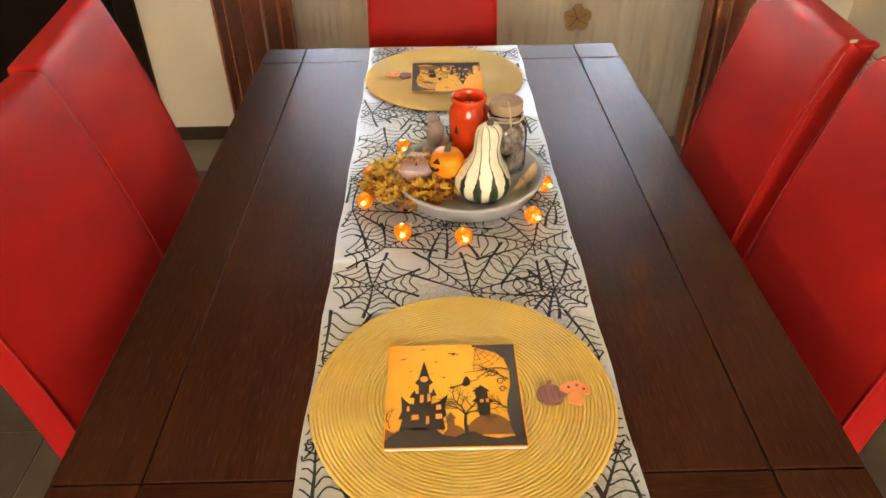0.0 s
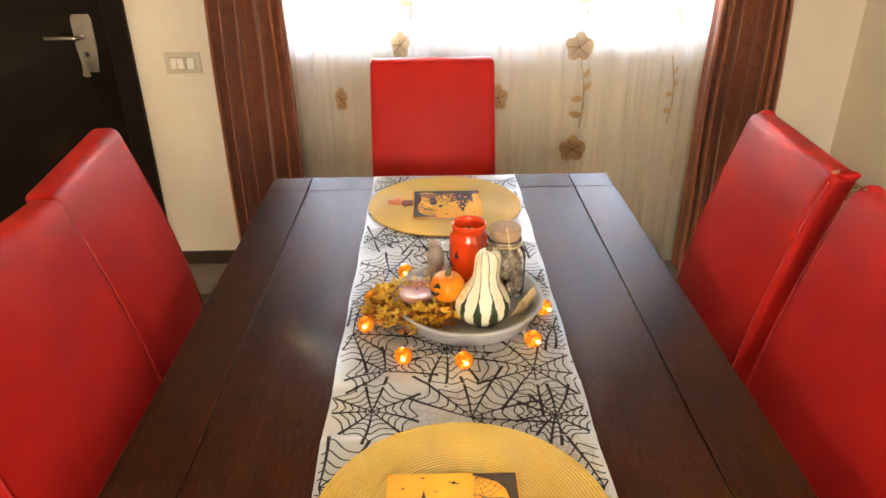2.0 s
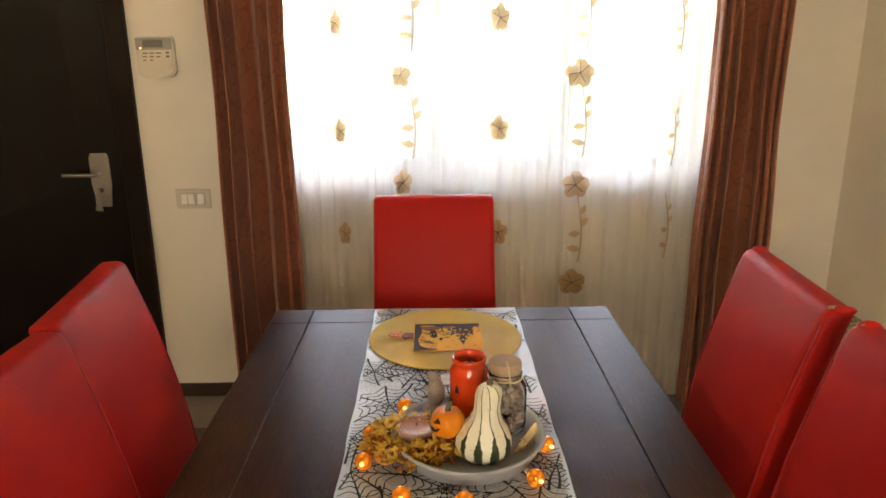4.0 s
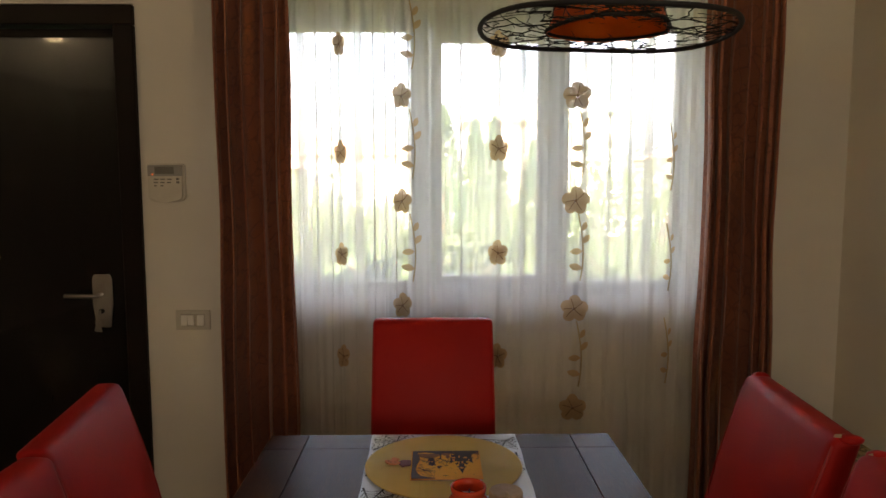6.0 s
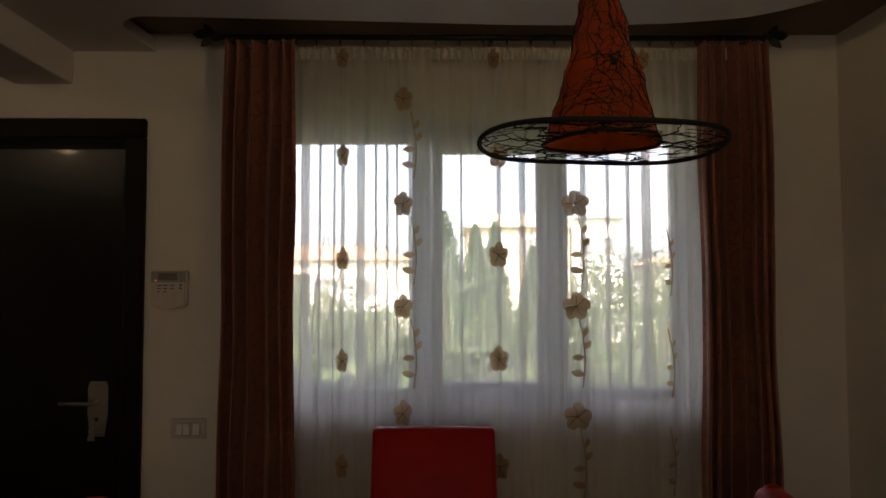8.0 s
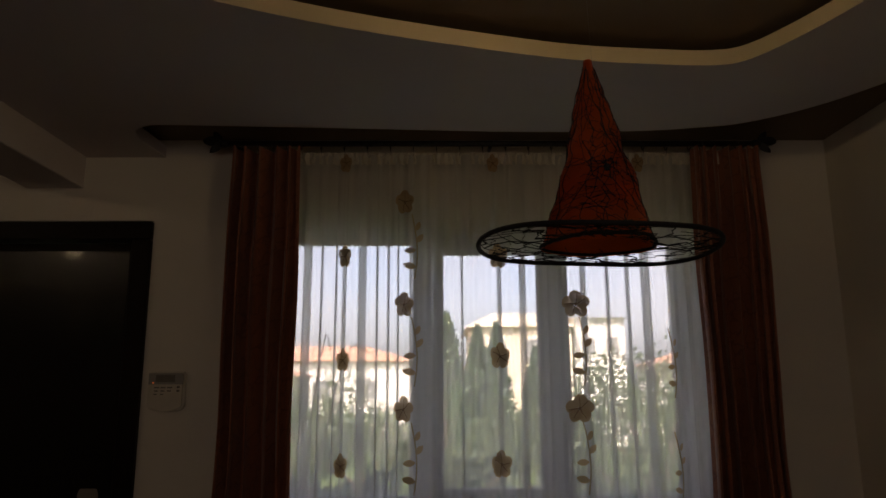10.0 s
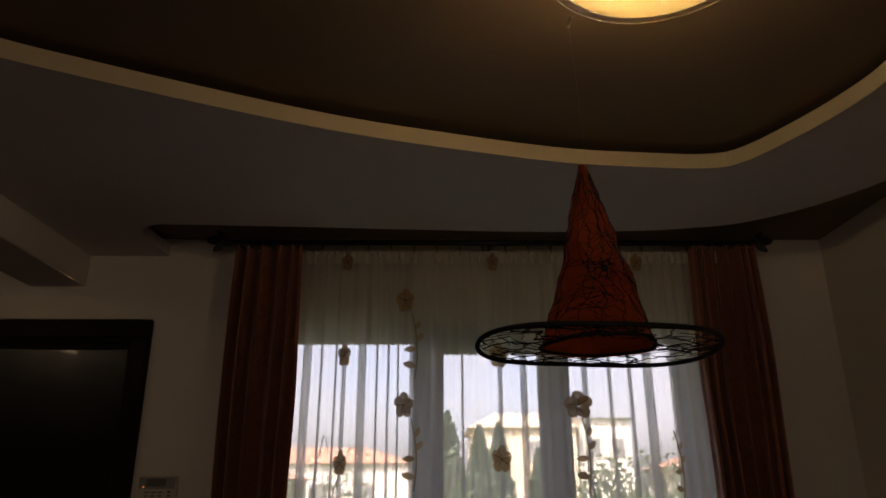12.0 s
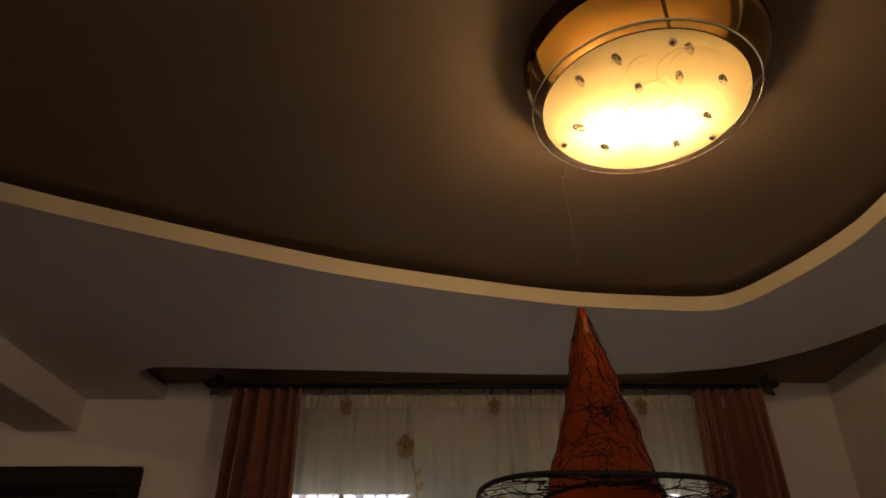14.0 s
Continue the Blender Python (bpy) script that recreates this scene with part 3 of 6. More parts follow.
def flower_mesh(r, seed, half=0):
    rnd = random.Random(seed)
    bm = bmesh.new()
    for k in range(5):
        a = math.pi / 2 + 2 * math.pi * k / 5 + rnd.uniform(-0.12, 0.12)
        cx, cz = 0.50 * r * math.cos(a), 0.50 * r * math.sin(a)
        ring = []
        for j in range(14):
            b = 2 * math.pi * j / 14
            rr = r * (0.42 + 0.02 * math.sin(3 * b + seed + k) + rnd.uniform(-0.015, 0.015))
            u, w = rr * math.cos(b), rr * math.sin(b)
            x, z = cx + u * math.cos(a) - w * math.sin(a), cz + u * math.sin(a) + w * math.cos(a)
            if half:
                x *= 0.45
            ring.append(bm.verts.new((x, -0.0004 * k - 0.006 * (x / r) ** 2, z)))
        bm.faces.new(ring)
    bmesh.ops.recalc_face_normals(bm, faces=bm.faces[:])
    return bm


def leaf_mesh(l, w, ang):
    bm = bmesh.new()
    up, dn = [], []
    for k in range(9):
        t = k / 8
        h = w * math.sin(math.pi * t) ** 0.8
        for lst, s in ((up, 1), (dn, -1)):
            x, z = l * t, s * h
            lst.append((x * math.cos(ang) - z * math.sin(ang), x * math.sin(ang) + z * math.cos(ang)))
    ring = up + dn[::-1][1:-1]
    bm.faces.new([bm.verts.new((x, 0, z)) for x, z in ring])
    return bm


def motif(x, z, r, seed, half=0):
    ob = part("flower_applique", flower_mesh(r, seed, half), MOTIF, sheer, "beige flower applique")
    ob.location = (x, SHEER_Y - 0.019, z)
    sq = 0.45 if half else 1.0
    eye = bmesh.new()
    for k in range(5):
        a = math.pi / 2 + 2 * math.pi * k / 5 + 0.3 * math.sin(seed + 2 * k)
        ribs = [(sq * r * t * math.cos(a + 0.2 * t), r * t * math.sin(a + 0.2 * t)) for t in (0.04, 0.25, 0.48, 0.70)]
        tube([(px, -0.0032 - 0.006 * (px / r) ** 2, pz) for px, pz in ribs], 0.0016, 4, eye)
    ball(0.10 * r, sq, 0.25, 1, 10, 6, eye, (0, -0.004, 0))
    part("stamen", eye, MOTIFD, ob, "darker brown stitched veins")
    return ob


for col, (x, zs, r, half) in enumerate(((-0.366, (1.943, 1.53, 1.13, 0.72), 0.052, 1), (-0.127, (2.17, 1.748, 1.341, 0.925), 0.056, 0.62),
                                        (0.251, (1.943, 1.544, 1.134, 0.716), 0.058, 0.7), (0.562, (1.748, 1.341, 0.908, 0.50), 0.062, 0))):
    for k, z in enumerate(zs):
        ob = motif(x, z, r, col * 10 + k, 0)
        if half:
            ob.scale.x = {1: 0.55, 0.62: 0.75, 0.7: 0.75}.get(half, half)
            ob.location.x += 0.004
for x in (-0.366, 0.240, 0.843):
    ob = motif(x, 2.335, 0.045, 77)
    ob.scale.x = 0.62
for x, zs in ((0.562, (1.748, 1.341, 0.908)), (-0.105, (2.17, 1.748, 1.341, 0.925)), (0.915, (1.70, 1.30, 0.92))):
    for k, z in enumerate(zs):
        pts = [(x + 0.012 + 0.022 * math.sin(2.6 * t), SHEER_Y - 0.0165, z - 0.05 - 0.27 * t) for t in [q / 12 for q in range(13)]]
        part("stem", tube(pts, 0.0028, 5), STEMC, sheer, smooth=True)
        for dz, ang, l in ((-0.20, math.pi * 1.02, 0.05), (-0.17, 0.9, 0.045), (-0.27, math.pi * 0.93, 0.055), (-0.12, 1.2, 0.04)):
            lf = part("leaf", leaf_mesh(l, l * 0.26, ang), MOTIF, sheer)
            lf.location = (x + 0.03, SHEER_Y - 0.019, z + dz)
            if x > 0.9:
                lf.scale = (0.55, 1, 0.8)


def drape(name, x0, x1, label, seed, folds):
    rnd = random.Random(seed)
    c = thing(name, label, "curtain", group="brown drapes")
    n = 150
    ph = [rnd.uniform(-0.5, 0.5) for _ in range(8)]
    line = [(x0 + (x1 - x0) * k / n, 2.735) for k in range(n + 1)]
    mid = (x0 + x1) / 2

    def shape(i, t, x, y):
        u = i / n
        a = math.pi * folds * (u + 0.05 * math.sin(7 * u + ph[0])) + 0.12 * math.sin(2.2 * t + ph[1]) + 0.35
        amp = 0.042 + 0.012 * math.sin(5 * u + ph[2]) + 0.008 * (1 - t)
        w = 1.0 + 0.10 * (1 - t) ** 1.3 - 0.03 * math.sin(math.pi * t) + 0.012 * math.sin(11 * t + ph[4])
        return (mid + (x - mid) * w + 0.014 * math.sin(2 * a) + 0.004 * math.sin(13 * t + 4 * u + ph[3]),
                y - 0.045 + 2.2 * amp * (1 - abs(math.sin(a)) ** 0.75) + 0.004 * math.sin(5 * a + 4 * t + ph[5]) + 0.003 * math.sin(25 * t + 9 * u))
    part("cloth", sheet(line, FLOOR + 0.01, 2.392, 60, shape), BROWN, c, smooth=True)
    return c


drape("drape_curtain", -0.836, -0.535, "copper brown patterned satin drape hanging beside the door", 3, 5.5)
drape("drape_curtain", 1.055, 1.335, "copper brown patterned satin drape hanging by the corner", 8, 6.5)

# ---- curtain rod with leaf ends
rod = thing("curtain_rod", "black iron curtain rod with leaf finials", "curtain rod")
RY, RZ = 2.742, 2.417
part("pole", tube([(-0.86, RY, RZ), (1.33, RY, RZ)], 0.0125, 12), BLACKM, rod, smooth=True)
for s, x in ((-1, -0.86), (1, 1.33)):
    fin = part("finial", ball(0.017, 1.3, 1, 1, at=(x + s * 0.01, RY, RZ)), BLACKM, rod, "black iron leaf finial", smooth=True)
    for ang, l in ((0.15, 0.085), (0.95, 0.06), (-0.75, 0.065)):
        bm = leaf_mesh(l, l * 0.24, ang)
        for v in bm.verts:
            v.co = Vector((s * (v.co.x + 0.018), -0.012 * math.sin(v.co.x * 40), v.co.z))
        bmesh.ops.solidify(bm, geom=bm.faces[:], thickness=0.003)
        lf = part("finial_leaf", bm, BLACKM, fin)
        lf.location = (x, RY, RZ)
for x in (-0.83, 0.235, 1.30):
    part("bracket", tube([(x, RY + 0.01, RZ), (x, WALL - 0.002, RZ + 0.012)], 0.008, 8), BLACKM, rod, smooth=True)
ring_x = [-0.79 + 0.06 * k for k in range(5)] + [-0.47 + 0.0955 * k for k in range(16)] + [1.06 + 0.05 * k for k in range(5)]
ring_pts = [(0, 0.019 * math.cos(2 * math.pi * k / 16), 0.019 * math.sin(2 * math.pi * k / 16) - 0.008) for k in range(16)]
ring0 = part("ring", tube(ring_pts, 0.0022, 6, closed=True), BLACKM, rod, smooth=True)
ring0.location = (ring_x[0], RY, RZ)
for x in ring_x[1:]:
    r2 = new("ring", ring0.data)
    r2.parent, r2.location = rod, (x, RY, RZ)
for x in ring_x:
    part("hook", tube([(x, RY, RZ - 0.027), (x + 0.003, RY + 0.004, RZ - 0.04), (x, RY + 0.008, RZ - 0.048)], 0.0012, 5), BLACKM, rod)

# ---------------------------------------------------------------- door handle, switch, alarm panel
plate_o = [(-0.024, -0.105), (0.024, -0.105), (0.033, -0.02), (0.033, 0.07), (0.027, 0.088), (-0.027, 0.088), (-0.033, 0.07), (-0.033, -0.02)]
bm = prism(plate_o, 0, 0.009)
bmesh.ops.bevel(bm, geom=[e for e in bm.edges], offset=0.0025, segments=2, affect="EDGES")
bmesh.ops.rotate(bm, verts=bm.verts[:], matrix=Matrix.Rotation(radians(90), 3, "X"))
hp = part("handle_plate", bm, STEEL, leaf, "brushed steel handle plate", smooth=False)
hp.location = (-1.369, WALL + 0.0145, 0.936)
hp.scale = (1.22, 1, 1.15)
bm = tube([(0, 0, 0), (0, -0.045, 0), (-0.01, -0.052, 0), (-0.02, -0.053, 0), (-0.125, -0.052, 0.001)], 0.0085, 12)
hl = part("door_handle", bm, STEEL, leaf, "steel lever handle", smooth=True)
hl.location = (-1.372, WALL + 0.006, 0.955)
kh = part("key_cylinder", tube([(0, 0, 0), (0, -0.012, 0)], 0.010, 14), BLACKM, leaf)
kh.location = (-1.372, WALL + 0.005, 0.885)
key_ring = thing("key_ring", "keys on a steel ring hanging from the door lock", "keys", -1.372, WALL - 0.012, 0.883)
part("key", cube(-0.0015, 0.0015, -0.02, 0.006, -0.008, 0.008, 0.001, 1), STEEL, key_ring)
part("ring", tube([(0.001 * math.sin(k), -0.022 + 0.013 * math.cos(2 * math.pi * k / 14), -0.016 + 0.013 * math.sin(2 * math.pi * k / 14)) for k in range(14)], 0.0011, 5, closed=True), STEEL, key_ring)
for k, a in enumerate((-0.25, 0.05, 0.3)):
    bm = cube(-0.005, 0.005, -0.0012, 0.0012, -0.05, 0.0, 0.001, 1)
    box(bm, -0.010, 0.010, -0.0014, 0.0014, -0.02, 0.0, 0.001, 1)
    kk = part("key", bm, STEEL, key_ring)
    kk.matrix_basis = pose(0, -0.026 + 0.004 * k, -0.028, 0, math.degrees(a), 0)

switch = thing("light_switch", "white plastic triple light switch on the cream wall", "light switch", -0.995, WALL, 0.848)
part("plate", cube(-0.071, 0.071, -0.011, -0.0005, -0.041, 0.041, 0.004, 2), varied("beige_plastic", (0.50, 0.46, 0.38), (0.55, 0.51, 0.43), 20, (0.35, 0.45)), switch)
# insert darker than the plate, painting the shade in the gaps round the rockers
part("insert", cube(-0.050, 0.050, -0.0125, -0.011, -0.026, 0.026, 0.001, 1), varied("shaded_beige_plastic", (0.37, 0.335, 0.27), (0.42, 0.38, 0.31), 20, (0.4, 0.5)), switch)
for k, x in enumerate((-0.047, -0.0195, 0.019)):
    bm = cube(x, x + 0.0255 + (0.003 if k == 2 else 0), -0.019, -0.0125, -0.022, 0.022, 0.0015, 1)
    for v in bm.verts:
        v.co.y += 0.0025 * (v.co.z / 0.022) * (1 if k != 1 else -1)
    part("rocker", bm, PLASTIC, switch)

ALARMG = varied("grey_lcd", (0.16, 0.15, 0.13), (0.20, 0.19, 0.165), 20, (0.2, 0.3))
alarm = thing("alarm_keypad", "beige plastic alarm keypad with silver display on the wall", "alarm panel", -1.077, WALL, 1.411)
outl = [(-0.062, 0.080), (0.062, 0.080), (0.070, 0.074), (0.073, 0.066), (0.073, -0.056), (0.064, -0.068), (0.045, -0.076), (0.0, -0.079), (-0.045, -0.076), (-0.064, -0.068), (-0.073, -0.056), (-0.073, 0.066), (-0.070, 0.074)]
bm = prism(outl, 0.0005, 0.032)
bmesh.ops.bevel(bm, geom=[e for e in bm.edges if e.verts[0].co.z > 0.02 and e.verts[1].co.z > 0.02], offset=0.008, segments=3, affect="EDGES")
bmesh.ops.rotate(bm, verts=bm.verts[:], matrix=Matrix.Rotation(radians(90), 3, "X"))
part("case", bm, varied("aged_beige_plastic", (0.56, 0.51, 0.41), (0.62, 0.57, 0.47), 20, (0.35, 0.45)), alarm)
part("display_band", cube(-0.069, 0.069, -0.0345, -0.0322, 0.029, 0.073, 0.002, 2), varied("silver_plastic", (0.27, 0.26, 0.235), (0.32, 0.31, 0.285), 20, (0.3, 0.4)), alarm, "silver grey display band")
part("display", cube(-0.040, 0.036, -0.0360, -0.0346, 0.038, 0.066, 0.0006, 1), ALARMG, alarm, "grey display")
for row in range(3):
    for k in range(3 - (row == 2)):
        part("print_bar", cube(-0.046 + 0.026 * k, -0.026 + 0.026 * k - 0.004 * row, -0.0328, -0.0318, 0.014 - 0.013 * row, 0.019 - 0.013 * row), ALARMG, alarm)
for z in (0.018, 0.004):
    part("button", cube(0.044, 0.056, -0.0345, -0.0318, z - 0.004, z + 0.004, 0.001, 1), ALARMG, alarm)
LEDM = mat("red_led", (0.8, 0.1, 0.02))
LEDM.node_tree.nodes["Principled BSDF"].inputs["Emission Color"].default_value = (1, 0.25, 0.05, 1)
LEDM.node_tree.nodes["Principled BSDF"].inputs["Emission Strength"].default_value = 0.12
part("led", ball(0.0035, at=(-0.050, -0.0345, 0.036), seg=10, rings=6), LEDM, alarm, "small lit red indicator")

# ---------------------------------------------------------------- ceiling lamp
LX, LY, LZ = 0.400, 0.969, 2.34
MIRROR = mat("polished_bronze_chrome", (0.36, 0.22, 0.08), 0.09, 1.0)
CHROME = mat("chrome", (0.75, 0.74, 0.72), 0.12, 1.0)
FROST = mat("frosted_cream_glass", (0.90, 0.85, 0.58), 0.5)
nt = FROST.node_tree
ft = node(FROST, "ShaderNodeBsdfTranslucent")
ft.inputs[0].default_value = (0.94, 0.91, 0.68, 1)
fm = node(FROST, "ShaderNodeMixShader", Fac=0.8)
wire(FROST, nt.nodes["Principled BSDF"].outputs[0], fm.inputs[1])
wire(FROST, ft.outputs[0], fm.inputs[2])
wire(FROST, fm.outputs[0], nt.nodes["Material Output"].inputs[0])
clamp_lamp = thing("ceiling_lamp", "round lit ceiling lamp with frosted glass plate and crystals", "ceiling lamp", LX, LY, LZ)
base_pl = part("base_plate", lathe([(0, 0.137), (0.236, 0.137), (0.238, 0.115), (0.234, 0.100), (0.227, 0.097), (0, 0.097)], 56), MIRROR, clamp_lamp, "mirror-polished bronze base plate", smooth=False)
base_pl.location = (0.016, 0.004, 0)
glass = part("glass_plate", lathe([(0, 0.002), (0.192, 0.002), (0.192, 0.007), (0, 0.007)], 56), FROST, clamp_lamp, "frosted cream glass plate")
rim = part("glass_rim", lathe([(0.1925, 0.001), (0.210, 0.001), (0.2105, 0.004), (0.210, 0.008), (0.1925, 0.008), (0.1925, 0.001)], 64), GLASS, clamp_lamp, "clear glass rim")
part("rim_edge", tube([(0.2115 * math.cos(2 * math.pi * k / 72), 0.2115 * math.sin(2 * math.pi * k / 72), 0.0045) for k in range(72)], 0.0016, 6, closed=True), varied("polished_glass_edge", (0.62, 0.66, 0.58), (0.7, 0.74, 0.66), 20, (0.1, 0.2)), clamp_lamp, smooth=True)
for a in (143, 27, 271):
    x, y = 0.172 * math.cos(radians(a)), 0.170 * math.sin(radians(a))
    pn = part("pin", tube([(x, y, -0.012), (x, y, 0.097)], 0.0035, 10), CHROME, clamp_lamp, smooth=True)
    part("pin_knob", ball(0.0075, 1, 1, 0.8, 14, 8, at=(x, y, -0.006)), CHROME, pn, smooth=True)
CRYST = mat("crystal", (0.95, 0.93, 0.88), 0.03)
CRYST.node_tree.nodes["Principled BSDF"].inputs["Transmission Weight"].default_value = 0.95
rnd = random.Random(5)
for x, y in [(-0.081, -0.127), (0.038, -0.152), (-0.136, -0.074), (0.04, -0.086), (0.122, -0.078), (-0.025, -0.055), (-0.115, 0.054), (-0.051, 0.116), (0.092, 0.106), (0.127, 0.021)]:
    t = rnd.uniform(0.2, 1.2)
    bm = bmesh.new()
    bmesh.ops.create_icosphere(bm, subdivisions=2, radius=0.0115)
    for v in bm.verts:
        v.co.x *= 1.3 - (0.4 if v.co.x > 0 else -0.2) * abs(v.co.y) / 0.011
        v.co.y *= 0.62
        v.co.z = min(0.004, v.co.z) * 0.8
    ob = part("crystal", bm, CRYST, clamp_lamp, "cut glass crystal")
    ob.matrix_basis = pose(x, y, -0.002, 0, 0, math.degrees(t))
for k in range(9):
    cx, cy, r, a0 = rnd.uniform(-0.08, 0.08), rnd.uniform(-0.13, 0.02), rnd.uniform(0.035, 0.075), rnd.uniform(0, 6)
    pts = []
    for q in range(22):
        a = a0 + 4.2 * q / 21
        rr = r * (1 - 0.25 * q / 21)
        pts.append((cx + rr * math.cos(a), cy + rr * math.sin(a), 0.0012))
    pts = [p for p in pts if p[0] ** 2 + p[1] ** 2 < 0.17 ** 2]
    if len(pts) > 4:
        part("etched_swirl", tube(pts, 0.0011, 4), FROST, clamp_lamp)
BULB = mat("lit_bulb", (1, 0.9, 0.7))
BULB.node_tree.nodes["Principled BSDF"].inputs["Emission Color"].default_value = (1, 0.74, 0.38, 1)
BULB.node_tree.nodes["Principled BSDF"].inputs["Emission Strength"].default_value = 4.0
for bx in (-0.055, 0.065):
    bo = part("bulb", lathe([(0, -0.02), (0.012, -0.018), (0.02, -0.006), (0.021, 0.004), (0.014, 0.018), (0.010, 0.03), (0, 0.03)], 16), BULB, clamp_lamp, "glowing bulb", smooth=True)
    bo.location = (bx, 0.051 if bx > 0 else 0.066, 0.026)

# hall lamp: a small opal bowl under its ceiling plate
hall = thing("hall_lamp", "small lit opal glass ceiling lamp in the hall", "ceiling lamp", -2.69, 0.66, TOP)
part("base_plate", lathe([(0, -0.001), (0.075, -0.001), (0.075, -0.014), (0.068, -0.018), (0, -0.018)], 32), CHROME, hall, "round chrome ceiling plate")
part("shade", lathe([(0.0, -0.078), (0.03, -0.075), (0.048, -0.062), (0.055, -0.044), (0.052, -0.028), (0.044, -0.019)], 32), FROST, hall, "opal glass bowl", smooth=True).visible_shadow = False
part("bulb", ball(0.016, 1, 1, 1.2, 16, 10, at=(0, 0, -0.043)), BULB, hall, "glowing bulb", smooth=True)

# ---------------------------------------------------------------- witch hat hanging from the lamp
HX, HY, HZ, HR = 0.279, 1.160, 1.664, 0.204
TIP = Vector((0.000, 0.0, 0.345))
ORANGE = cloth("orange_satin", (0.66, 0.11, 0.010), (0.50, 0.07, 0.007), 0.0, 0.6, 0.2)
LACE = mat("black_lace", (0.012, 0.011, 0.012), 0.7)
hat = thing("witch_hat", "orange witch hat with black lace web brim hanging on a thread", "hat", HX, HY, HZ)
rnd = random.Random(11)


def hat_point(a, t):
    """The cone's surface: a round it, t from the brim (0) to the tip (1)."""
    r = 0.097 * (1 - t) ** 1.10 + 0.008 * t
    r *= 1 + 0.035 * math.sin(3 * a + 7 * t) + 0.03 * math.sin(5 * a - 11 * t)
    bend = Vector((0.007 + 0.002 * math.sin(math.pi * t), 0.01 * math.sin(2 * math.pi * t), 0))
    p = Vector((r * math.cos(a), r * math.sin(a), 0)) + TIP * t + bend * (1 - t)
    n = noise.noise(Vector((p.x * 26, p.y * 26, p.z * 20))) * 0.005 + abs(noise.noise(Vector((p.x * 22 + 5, p.y * 22, p.z * 30)))) * 0.012 - 0.003
    return p + Vector((math.cos(a), math.sin(a), 0)) * n * (1 - 0.6 * t) * min(1, 0.35 + 5 * t)


bm = bmesh.new()
rows = []
for j in range(48):
    t = j / 47
    row = []
    for k in range(72):
        a = 2 * math.pi * k / 72
        p = hat_point(a, t)
        row.append(bm.verts.new(p))
    rows.append(row)
for a_, b_ in zip(rows, rows[1:]):
    for k in range(72):
        bm.faces.new((a_[k], a_[(k + 1) % 72], b_[(k + 1) % 72], b_[k]))
bm.faces.new(rows[-1])
part("cone", bm, ORANGE, hat, "crumpled orange satin cone", smooth=True)


def brim_point(a, r):
    return Vector((r * math.cos(a), r * math.sin(a), -0.006 * math.cos(a - 0.4) * (r / HR) + 0.004 * math.sin(a) * (r / HR) - 0.004 * math.sin(3 * a) * (r / HR) ** 2))


part("brim_wire", tube([brim_point(2 * math.pi * k / 64, HR) for k in range(64)], 0.0042, 8, closed=True), LACE, hat, "black cloth bound brim wire", smooth=True)
part("hat_band", tube([hat_point(2 * math.pi * k / 48, 0.012) * 1.02 for k in range(48)], 0.0035, 6, closed=True), LACE, hat, smooth=True)
# lace: wandering threads over brim and cone
bm = bmesh.new()
for k in range(34):
    a = 2 * math.pi * k / 34 + rnd.uniform(-0.05, 0.05)
    pts, r = [], 0.093
    while r < HR:
        pts.append(brim_point(a, r))
        a += rnd.uniform(-0.20, 0.20)
        r += rnd.uniform(0.009, 0.018)
    pts.append(brim_point(a, HR))
    tube(pts, rnd.uniform(0.0005, 0.0011), 4, bm)
    for _ in range(3):
        q = rnd.choice(pts[1:])
        aa, rr = math.atan2(q.y, q.x), math.hypot(q.x, q.y)
        br = [q]
        sgn = rnd.choice((-1, 1))
        for _ in range(rnd.randint(3, 6)):
            aa += sgn * rnd.uniform(0.04, 0.10)
            rr = min(HR, max(0.093, rr + rnd.uniform(-0.014, 0.015)))
            br.append(brim_point(aa, rr))
        tube(br, 0.0006, 4, bm)
part("brim_lace", bm, LACE, hat, "black spider web lace")
bm = bmesh.new()
for k in range(26):
    a, t = 2 * math.pi * k / 26, 0.0
    pts = []
    while t < 0.97:
        pts.append(hat_point(a, t) * 1.0 + Vector((math.cos(a), math.sin(a), 0)) * 0.0012)
        a += rnd.uniform(-0.22, 0.22)
        t += rnd.uniform(0.03, 0.06)
    tube(pts, rnd.uniform(0.0006, 0.0010), 4, bm)
    for _ in range(9):
        t0, a0 = rnd.uniform(0, 0.9) ** 1.3, a + rnd.uniform(-3, 3)
        br = []
        for _ in range(rnd.randint(3, 6)):
            br.append(hat_point(a0, t0) + Vector((math.cos(a0), math.sin(a0), 0)) * 0.0012)
            a0 += rnd.uniform(0.10, 0.30)
            t0 = min(0.95, max(0.0, t0 + rnd.uniform(-0.03, 0.03)))
        tube(br, 0.0005, 4, bm)
part("cone_lace", bm, LACE, hat, "black spider web lace")
for a, t in ((-1.52, 0.36),):
    p = hat_point(a, t) + Vector((math.cos(a), math.sin(a), 0)) * 0.003
    bm = ball(0.0055, 1, 0.5, 1.3, 12, 8, at=p)
    for q in range(8):
        b = 2 * math.pi * q / 8 + 0.3
        tube([p, p + Vector((0.012 * math.cos(b), -0.004, 0.012 * math.sin(b) + 0.004)), p + Vector((0.022 * math.cos(b), 0.001, 0.022 * math.sin(b)))], 0.0009, 4, bm)
    part("lace_spider", bm, LACE, hat, "black lace spider")
NYLON = mat("clear_thread", (0.28, 0.26, 0.22), 0.3)
tip_w = hat_point(0, 1.0)
hook = Vector((0.272 - HX, 1.165 - HY, 2.335 - HZ))
